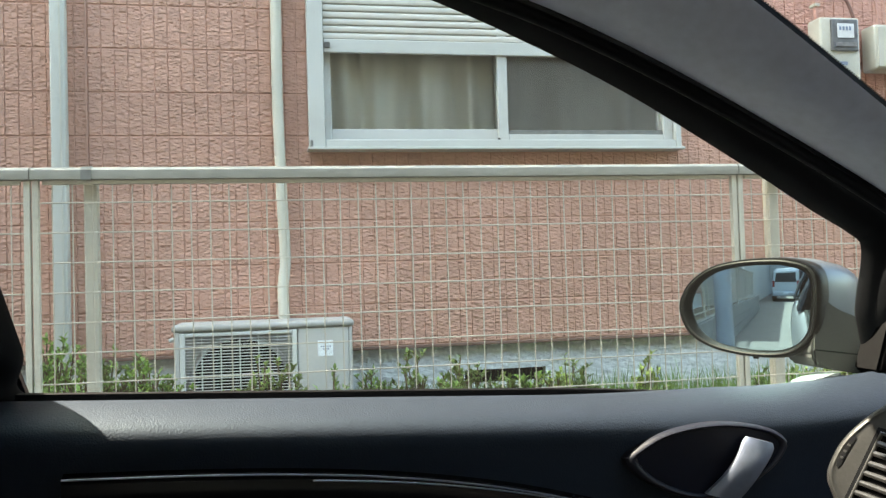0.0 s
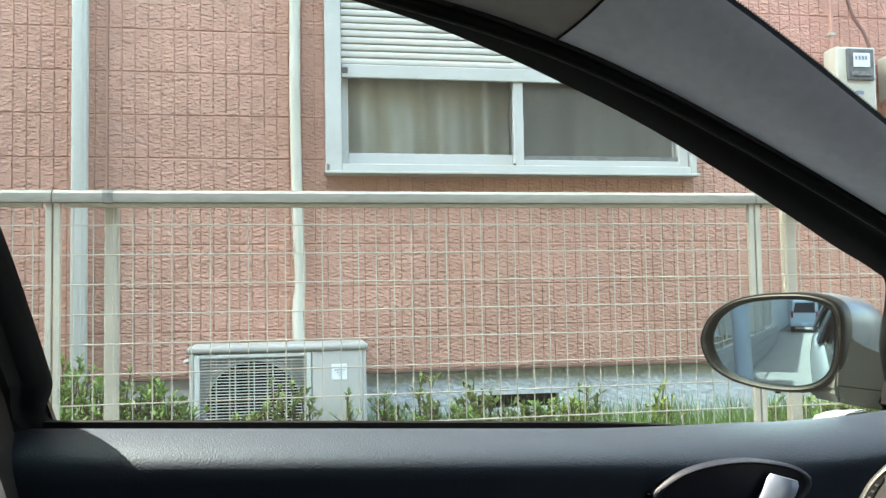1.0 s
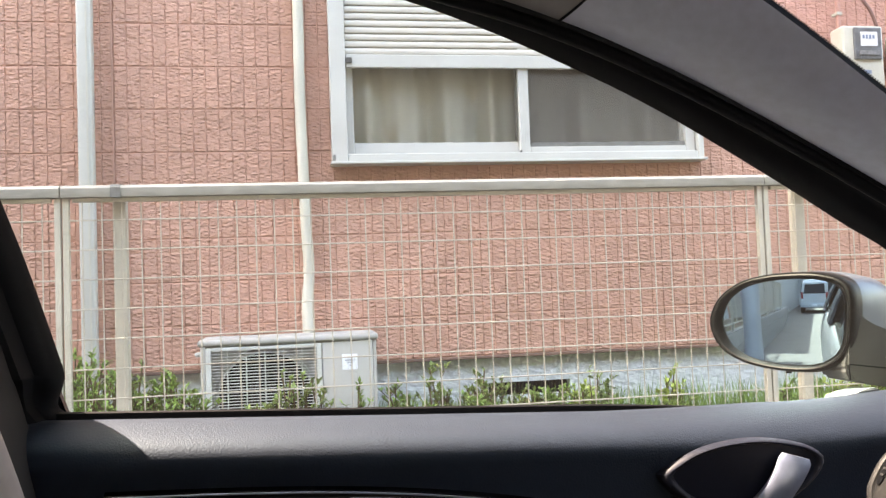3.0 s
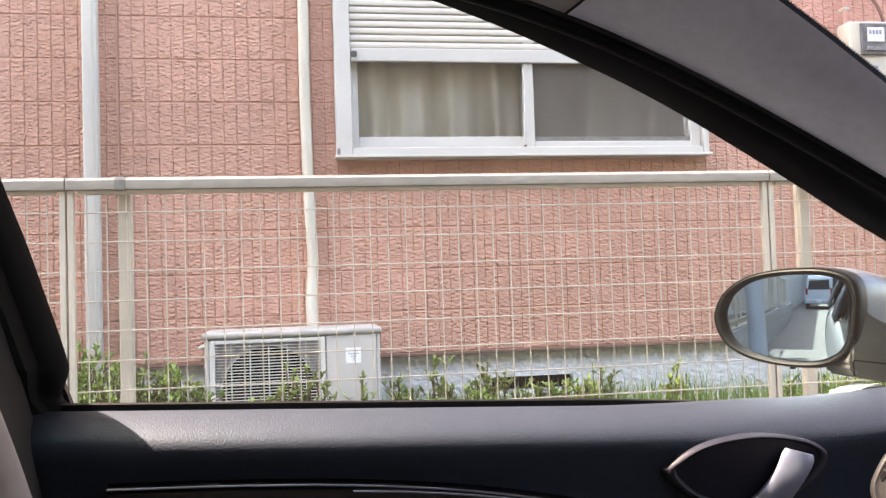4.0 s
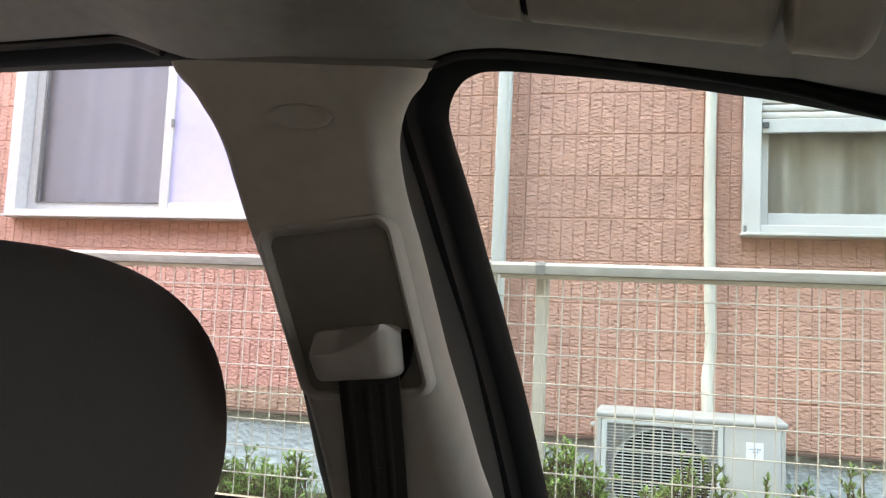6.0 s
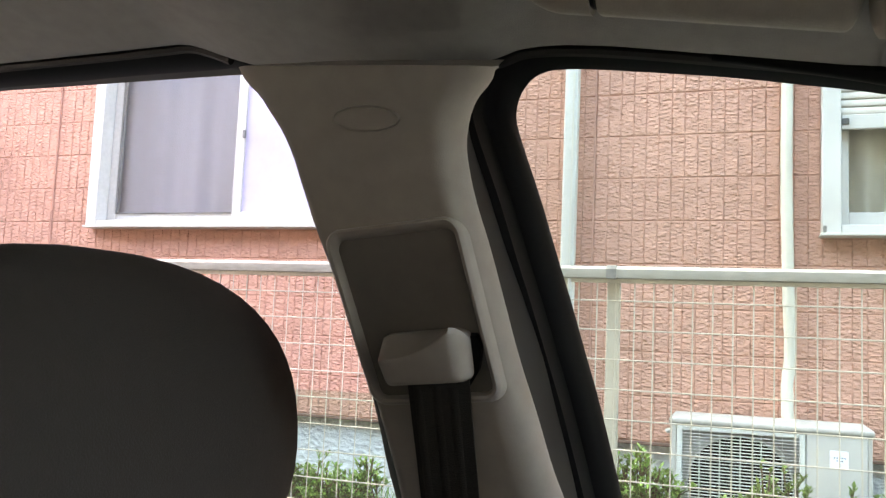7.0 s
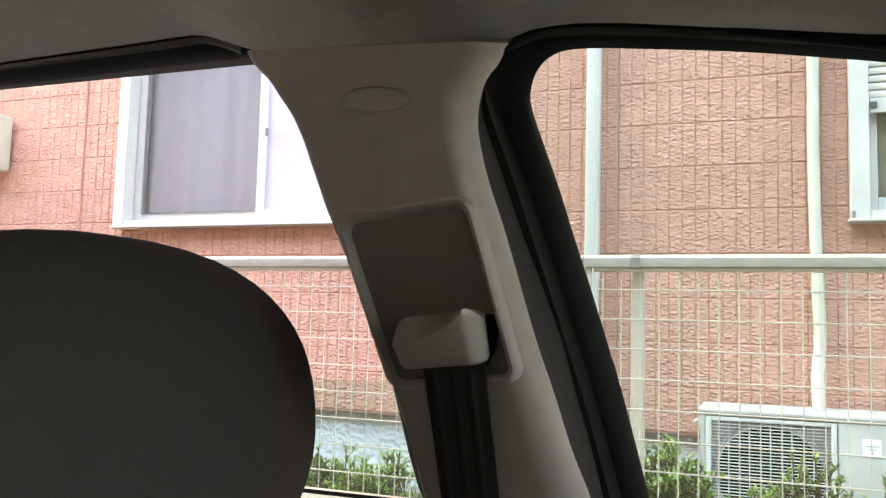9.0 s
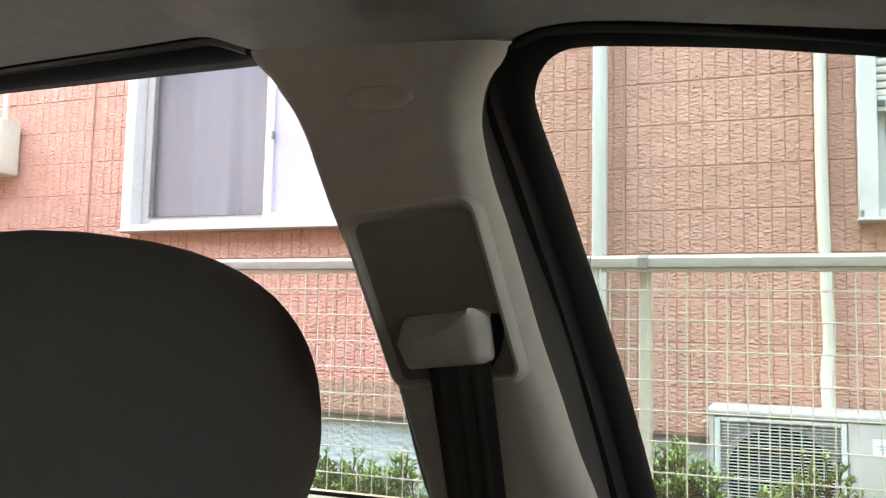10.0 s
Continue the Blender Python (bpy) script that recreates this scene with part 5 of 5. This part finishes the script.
part("outer_pillar", slab([(x, SY(z) + 0.014, z) for x, z in ((-1.275, 0.98), (-1.016, 0.98), (-1.036, 1.066), (-1.064, 1.206), (-1.096, 1.319), (-1.118, 1.400), (-1.124, 1.44), (-1.112, 1.475), (-1.08, 1.50), (-1.37, 1.51), (-1.35, 1.45), (-1.318, 1.36), (-1.293, 1.25), (-1.285, 1.15))], (0, 0.012, 0)), M["gloss_black"], car)
part("outer_pillar", slab([(x, SY(z) + 0.014, z) for x, z in ((-2.6, 0.98), (-2.10, 0.98), (-2.13, 1.20), (-2.06, 1.40), (-1.95, 1.5), (-2.6, 1.5))], (0, 0.012, 0)), M["gloss_black"], car)
part("outer_frame", loft([[(p.x, SY(p.z) + 0.016, p.z) for p in smoothline([(x, 0, z + 0.030) for x, z in OPEN1[13:29]], 40)], [(p.x + 0.03, SY(p.z) + 0.012, p.z + 0.055) for p in smoothline([(x, 0, z + 0.030) for x, z in OPEN1[13:29]], 40)]], False), M["silver"], car, smooth=True)
part("outer_frame", B(-2.2, -1.0, 0.88, 0.91, 1.50, 1.535), M["rubber"], car)
for a, b in ((-1.30, -1.12), (-2.6, -2.10)):
    part("far_pillar", slab([(a, 2 * MID - SY(0.95), 0.95), (b, 2 * MID - SY(0.95), 0.95), (b - 0.03, 2 * MID - SY(1.5), 1.5), (a - 0.06, 2 * MID - SY(1.5), 1.5)], (0, -0.03, 0)), M["trim"], car)
for a, b in ((-1.10, -0.02), (-2.10, -1.31)):
    part("far_window_glass", slab([(a, 2 * MID - SY(0.96), 0.96), (b, 2 * MID - SY(0.96), 0.96), (b - 0.45 if b > -1 else b - 0.05, 2 * MID - SY(1.46), 1.46), (a - 0.02, 2 * MID - SY(1.46), 1.46)], (0, -0.004, 0)), M["car_glass"], car).visible_shadow = False
part("far_door_panel", B(-2.6, 0.35, -0.40, -0.36, 0.30, 0.965, 0.01), M["door_black"], car)
part("far_pillar", loft([[Vector((p.x, 2 * MID - p.y, p.z)) for p in lowA], [Vector((p.x, 2 * MID - p.y, p.z)) for p in uppA]], False), M["apillar"], car)
part("floor_pan", B(-2.7, 0.5, -0.36, 0.98, 0.26, 0.30), M["carpet"], car)
part("rear_bulkhead", B(-2.72, -2.62, -0.40, 1.02, 0.30, 1.12), M["trim"], car)
part("bonnet", loft([[(x, MID + (y - MID) * (1 - 0.15 * max(0, (x - 0.6))), 0.965 - 0.10 * max(0, x - 0.4) ** 1.5 - 0.05 * abs((y - MID) / 0.8) ** 3) for x in (0.32, 0.5, 0.7, 0.9, 1.05, 1.15)] for y in [-0.48 + 1.58 * k / 16 for k in range(17)]], False), M["silver"], car, smooth=True)
part("front_end", B(0.80, 1.12, -0.25, 0.87, 0.25, 0.80, 0.08, 4), M["silver"], car, smooth=True)
part("tailgate", B(-2.93, -2.73, -0.36, 0.98, 0.28, 1.10, 0.06, 4), M["silver"], car, smooth=True)
for x in (-2.15, 0.36):
    for y in (1.06, -0.44):
        wl = part("wheel", cyl((x, y, 0.29), (0, 1, 0), 0.19, 0.15, 28), M["silver"], car, smooth=True)
        tl = []
        for r, dy in ((0.19, -0.075), (0.25, -0.085), (0.285, -0.07), (0.29, 0), (0.285, 0.07), (0.25, 0.085), (0.19, 0.075)):
            tl.append([(x + r * math.cos(2 * math.pi * k / 36), y + dy, 0.29 + r * math.sin(2 * math.pi * k / 36)) for k in range(36)])
        part("tyre", loft(tl), M["tyre"], wl, smooth=True)

# the car stands a little further along the lane and nearer to the fence
car.location = (0.012, -0.004, -0.001)


# ---- plants ----
def leaf_mesh(name, specs, mat, parent=None):
    """Leaves from (base, direction, length, width): bent blades of four faces."""
    vs, fs = [], []
    for p, d, ln, wd, up in specs:
        side = d.cross(up)
        side = side.normalized() if side.length > 1e-4 else Vector((1, 0, 0))
        nrm = side.cross(d).normalized()
        i = len(vs)
        m = p + d * ln * 0.5 + nrm * ln * 0.10
        vs += [p, m - side * wd, m + side * wd, m + nrm * -wd * 0.25, p + d * ln]
        fs += [(i, i + 3, i + 1), (i, i + 2, i + 3), (i + 3, i + 4, i + 1), (i + 3, i + 2, i + 4)]
    me = bpy.data.meshes.new(name)
    me.from_pydata([tuple(v) for v in vs], [], fs)
    me.materials.append(mat)
    ob = new(name, me)
    if parent is not None:
        ob.parent = parent
        ob.matrix_parent_inverse = parent.matrix_basis.inverted()
    return ob


def shrub(x, y, h, w, stems, mat, label, seed, leaf=0.027, dense=5, bare=0.35):
    rnd = random.Random(seed)
    g = thing("shrub", label, "shrub", "shrubs under the wall", at=(x, y, YARD))
    wood, specs = bmesh.new(), []
    for s in range(stems):
        a, r = rnd.uniform(0, 6.283), w * math.sqrt(rnd.random())
        tip = Vector((x + r * math.cos(a), y + r * 0.7 * math.sin(a), YARD + h * rnd.uniform(0.6, 1.0) * (1 - 0.35 * (r / w) ** 2)))
        root = Vector((x + 0.25 * (tip.x - x), y + 0.25 * (tip.y - y), YARD - 0.03))
        mid = root.lerp(tip, 0.5) + Vector((rnd.uniform(-0.03, 0.03), rnd.uniform(-0.03, 0.03), 0.02))
        tube([root, mid, tip], 0.0028, 4, wood)
        tips = [(tip, (tip - mid).normalized())]
        for _ in range(rnd.randint(2, dense)):
            f = rnd.uniform(bare, 0.95)
            b = root.lerp(mid, min(f * 2, 1)).lerp(tip, max(f * 2 - 1, 0))
            d = Vector((rnd.uniform(-1, 1), rnd.uniform(-1, 1), rnd.uniform(0.2, 1.2))).normalized()
            e = b + d * rnd.uniform(0.03, 0.08)
            tube([b, e], 0.0016, 3, wood)
            tips.append((e, d))
        for p, d in tips:
            for k in range(rnd.randint(7, 12)):
                q = p - d * rnd.uniform(0, 0.035)
                v = (d * rnd.uniform(0.1, 1.0) + Vector((rnd.uniform(-1, 1), rnd.uniform(-1, 1), rnd.uniform(-0.2, 0.5)))).normalized()
                ln = leaf * rnd.uniform(0.6, 1.25)
                specs.append((q, v, ln, ln * 0.22, Vector((0, 0, 1))))
    part("stems", wood, M["twig"], g)
    leaf_mesh("leaves", specs, mat, g)
    return g


G1, G2, G3 = "bushy green shrub with narrow leaves", "sparse olive shrub with upright twigs", "low yellow-green shrub in the strip of soil"
# shrubs by the air conditioner: place, height, spread, stems, leaf, label
NEAR_UNIT = (
    (-1.485, 3.20, 0.55, 0.075, 30, "leaf", G1),
    (-1.40, 3.05, 0.44, 0.14, 70, "leaf", G1),
    (-1.32, 3.20, 0.47, 0.055, 14, "leaf_dark", G2),
    (-1.19, 3.08, 0.41, 0.14, 90, "leaf", G1),
    (-1.55, 3.0, 0.36, 0.11, 36, "leaf", G3),
    (-0.82, 3.24, 0.42, 0.06, 9, "leaf_dark", G2),
    (-0.73, 3.25, 0.43, 0.06, 8, "leaf_dark", G2),
    (-0.90, 3.08, 0.30, 0.09, 12, "leaf_dark", G2),
    (-0.545, 3.2, 0.34, 0.04, 5, "leaf", G3),
    (-0.66, 3.1, 0.27, 0.07, 8, "leaf", G3))
# shrubs along the foundation: place, height, spread, stems, leaf, label
MIDDLE = (
    (-0.38, 3.4, 0.36, 0.05, 8, "leaf", G2),
    (-0.24, 3.4, 0.37, 0.075, 12, "leaf_dark", G2),
    (-0.31, 3.25, 0.27, 0.08, 14, "leaf", G1),
    (-0.05, 3.4, 0.34, 0.10, 18, "leaf_dark", G2),
    (0.025, 3.42, 0.37, 0.02, 2, "leaf_dark", G2),
    (-0.14, 3.2, 0.26, 0.09, 14, "leaf", G1),
    (0.12, 3.35, 0.29, 0.07, 12, "leaf_dark", G2),
    (0.24, 3.35, 0.28, 0.08, 16, "leaf", G1),
    (0.33, 3.3, 0.29, 0.05, 10, "leaf_young", G3),
    (0.40, 3.38, 0.29, 0.045, 9, "leaf_young", G3),
    (0.47, 3.45, 0.31, 0.05, 6, "leaf_dark", G2),
    (0.715, 3.32, 0.32, 0.05, 11, "leaf_young", G3))
# shrubs towards both ends of the strip: place, height, spread, stems, leaf, label
ENDS = (
    (1.20, 3.2, 0.27, 0.12, 18, "leaf", G1),
    (1.45, 3.2, 0.28, 0.13, 18, "leaf_young", G3),
    (1.75, 3.25, 0.30, 0.15, 18, "leaf", G1),
    (-1.85, 3.1, 0.30, 0.16, 26, "leaf", G1),
    (-2.21, 3.12, 0.33, 0.06, 16, "leaf", G2),
    (-2.32, 3.05, 0.28, 0.14, 44, "leaf", G1),
    (-2.55, 3.1, 0.28, 0.14, 42, "leaf", G1),
    (-2.80, 3.1, 0.29, 0.15, 36, "leaf_dark", G1),
    (-3.1, 3.15, 0.28, 0.17, 30, "leaf", G1),
    (-3.6, 3.1, 0.28, 0.20, 26, "leaf", G1),
    (-4.1, 3.2, 0.30, 0.2, 22, "leaf", G1),
    (-4.6, 3.2, 0.34, 0.2, 22, "leaf_dark", G2))
for i, (x, y, h, w, n, mt_, lb) in enumerate(NEAR_UNIT + MIDDLE + ENDS):
    shrub(x, y, h, w, n, M[mt_], lb, 11 + i, bare=0.55 if lb == G2 else 0.3)


def grass(x0, x1, y0, y1, n, h, seed, label):
    rnd = random.Random(seed)
    specs = []
    for _ in range(n):
        x, y = rnd.uniform(x0, x1), rnd.uniform(y0, y1)
        d = Vector((rnd.gauss(0, 0.3), rnd.gauss(0, 0.3), 1)).normalized()
        specs.append((Vector((x, y, YARD - 0.01)), d, h * rnd.uniform(0.35, 1.0), 0.0026, Vector((rnd.uniform(-1, 1), rnd.uniform(-1, 1), 0.1))))
    tagged(leaf_mesh("grass", specs, M["grass"]), label, "grass", kind="stuff")


grass(0.45, 3.2, 2.55, 3.72, 12000, 0.27, 1, "tall fine green grass under the wall")
grass(-0.45, 0.6, 2.55, 3.70, 6000, 0.27, 2, "short green grass between the shrubs")
grass(-6.0, -0.45, 2.55, 3.70, 6000, 0.17, 4, "thin green grass along the fence")

# ---- behind the car, seen in the door mirror ----
up = thing("utility_pole", "round grey concrete utility pole by the fence", "pole")
part("shaft", cyl((-4.3, 1.98, 3.5), (0, 0, 1), 0.12, 7.0, 24, 0.10), M["pole"], up, smooth=True)
part("collar", cyl((-4.3, 1.98, 0.06), (0, 0, 1), 0.14, 0.12, 24), M["pole"], up, smooth=True)
van = thing("minivan", "white minivan parked further down the lane", "van", at=(-24.0, 1.35, 0))
vx, vy = -24.0, 1.35
sect = [(-0.86, 0.30), (-0.88, 0.95), (-0.84, 1.05), (-0.74, 1.68), (-0.60, 1.80), (0.60, 1.80), (0.74, 1.68), (0.84, 1.05), (0.88, 0.95), (0.86, 0.30)]
part("body", loft([[(vx + dx, vy + a * s, 0.30 + (b - 0.30) * k) for a, b in sect] for dx, s, k in ((0.02, 0.93, 0.90), (-0.08, 0.99, 0.985), (-0.3, 1.0, 1.0), (-2.6, 1.0, 1.0), (-3.4, 1.0, 0.64), (-4.3, 0.96, 0.52))], True, True), M["van_white"], van)
part("rear_window", slab([(vx + 0.012, vy - 0.66, 1.08), (vx + 0.012, vy + 0.66, 1.08), (vx + 0.012, vy + 0.56, 1.58), (vx + 0.012, vy - 0.56, 1.58)], (0.022, 0, 0)), M["van_glass"], van)
for s in (-1, 1):
    part("side_window", slab([(vx - 0.4, vy + s * 0.85, 1.12), (vx - 2.7, vy + s * 0.85, 1.12), (vx - 2.5, vy + s * 0.765, 1.62), (vx - 0.5, vy + s * 0.765, 1.62)], (0, s * 0.012, 0)), M["van_glass"], van)
    part("tail_lamp", B(vx - 0.03, vx + 0.045, vy + s * 0.74 - 0.07, vy + s * 0.74 + 0.07, 0.80, 1.16, 0.02), M["red"], van, smooth=True)
    for dx in (-0.75, -3.45):
        w_ = part("wheel", cyl((vx + dx, vy + s * 0.78, 0.31), (0, 1, 0), 0.31, 0.19, 24), M["tyre"], van)
        part("rim", cyl((vx + dx, vy + s * 0.88, 0.31), (0, 1, 0), 0.19, 0.02, 20), M["chrome"], w_)
part("bumper", B(vx + 0.0, vx + 0.12, vy - 0.80, vy + 0.80, 0.30, 0.55, 0.04, 3), M["van_white"], van, smooth=True)
part("plate", B(vx + 0.121, vx + 0.128, vy - 0.16, vy + 0.16, 0.40, 0.50), M["sticker"], van)
nb = thing("neighbour_house", "plain grey house beyond the far end of the fence", "house")
part("wall", B(-40, -10.9, 3.0, 12, 0, 4.6), M["grey_wall"], nb)
part("roof", B(-40.4, -10.8, 2.8, 12.4, 4.6, 4.75), M["roof"], nb)
nb3 = thing("neighbour_house", "grey house closing the far end of the lane", "house")
part("wall", B(-46, -39, -9, 3.4, 0, 9.0), M["grey_wall"], nb3)
for k in range(4):
    for r in range(2):
        w_ = part("window", B(-39.0, -38.95, -7.6 + 2.4 * k, -6.2 + 2.4 * k, 1.2 + 2.8 * r, 2.4 + 2.8 * r), M["van_glass"], nb3)
        part("frame", B(-38.96, -38.93, -7.66 + 2.4 * k, -6.14 + 2.4 * k, 1.12 + 2.8 * r, 1.2 + 2.8 * r), M["alu_white"], w_)
part("roof", B(-46.4, -38.6, -9.4, 3.8, 9.0, 9.2), M["roof"], nb3)
# added out of view: a dark box that keeps skylight off the interior
sky_blocker = thing("neighbour_house", "unseen dark block across the lane, added to cut skylight", "house")
part("wall", B(-45, 14, -9, -2.9, 0, 5.6), M["sky_block"], sky_blocker)
part("roof", B(-45.4, 14.4, -9.4, -2.6, 5.6, 5.8), M["roof"], sky_blocker)

# ---- siding boards and blocks ----
TW, TH, TX0, TZ0 = 0.0525, 0.1810, -1.4330, 0.8130
NW, NR = 29, 2
HOLES = ((W1[0] - 0.002, W1[1] - 0.037, SILL - 0.004, zt1 + 0.004), (W2[0] - 0.002, W2[1] + 0.004, SILL + 0.026, zt2 + 0.004))


def board(ox, oz):
    """One siding board with its moulded tile faces, left out where a window is."""
    rnd = random.Random(int(ox * 100) * 7 + int(oz * 100))
    vs, fs = [], []
    for i in range(NW):
        for j in range(NR):
            a, b, c, d = i * TW + 0.0006, (i + 1) * TW - 0.0006, j * TH + 0.0018, (j + 1) * TH - 0.0018
            for h0, h1, h2, h3 in HOLES:
                A, Bx, Cz, D = a + ox, b + ox, c + oz, d + oz
                if A < h1 and Bx > h0 and Cz < h3 and D > h2:
                    over = (min(Bx, h1) - max(A, h0)) / (Bx - A), (min(D, h3) - max(Cz, h2)) / (D - Cz)
                    if over[0] > 0.999 and over[1] > 0.999:
                        a = None
                    elif over[1] > 0.999:
                        a, b = (h1 - ox, b) if A > h0 else (a, h0 - ox)
                    elif over[0] > 0.3:
                        c, d = (h3 - oz, d) if Cz > h2 else (c, h2 - oz)
                    break
            if a is None or b - a < 0.006 or d - c < 0.008:
                continue
            k, y0, y1, e, g = len(vs), 0.0040, rnd.uniform(-0.0006, 0.0006), 0.0022, 0.0030
            vs += [(a, y0, c), (b, y0, c), (b, y0, d), (a, y0, d), (a + e, y1, c + g), (b - e, y1, c + g), (b - e, y1, d - g), (a + e, y1, d - g)]
            fs += [(k + 4, k + 5, k + 6, k + 7), (k, k + 1, k + 5, k + 4), (k + 1, k + 2, k + 6, k + 5), (k + 2, k + 3, k + 7, k + 6), (k + 3, k, k + 4, k + 7)]
    me = bpy.data.meshes.new("siding_board")
    me.from_pydata(vs, [], fs)
    me.materials.append(M["siding"])
    return me


plain = [board(500 + k, 0) for k in range(4)]
for ci in range(-6, 6):
    for ri in range(7):
        ox, oz = TX0 + ci * NW * TW, TZ0 + ri * NR * TH
        cut = any(ox < h1 and ox + NW * TW > h0 and oz < h3 and oz + NR * TH > h2 for h0, h1, h2, h3 in HOLES)
        bo = new("siding_board", board(ox, oz) if cut else plain[(ci * 3 + ri * 5) % 4])
        bo.parent = house
        bo.location = (ox, WALL_Y, oz)
bk = bmesh.new()
box(bk, 0.004, 0.386, -0.012, 0.0, 0.004, 0.186, 0.004, 1)
bkm = mesh_of("block", bk, M["block"])
for r in range(3):
    for k in range(64):
        x = -16 + 0.39 * k + (0.195 if r % 2 else 0)
        if x + 0.39 > 9:
            continue
        b = new("block", bkm)
        b.parent = base
        b.location = (x, 2.399, 0.01 + r * 0.19)
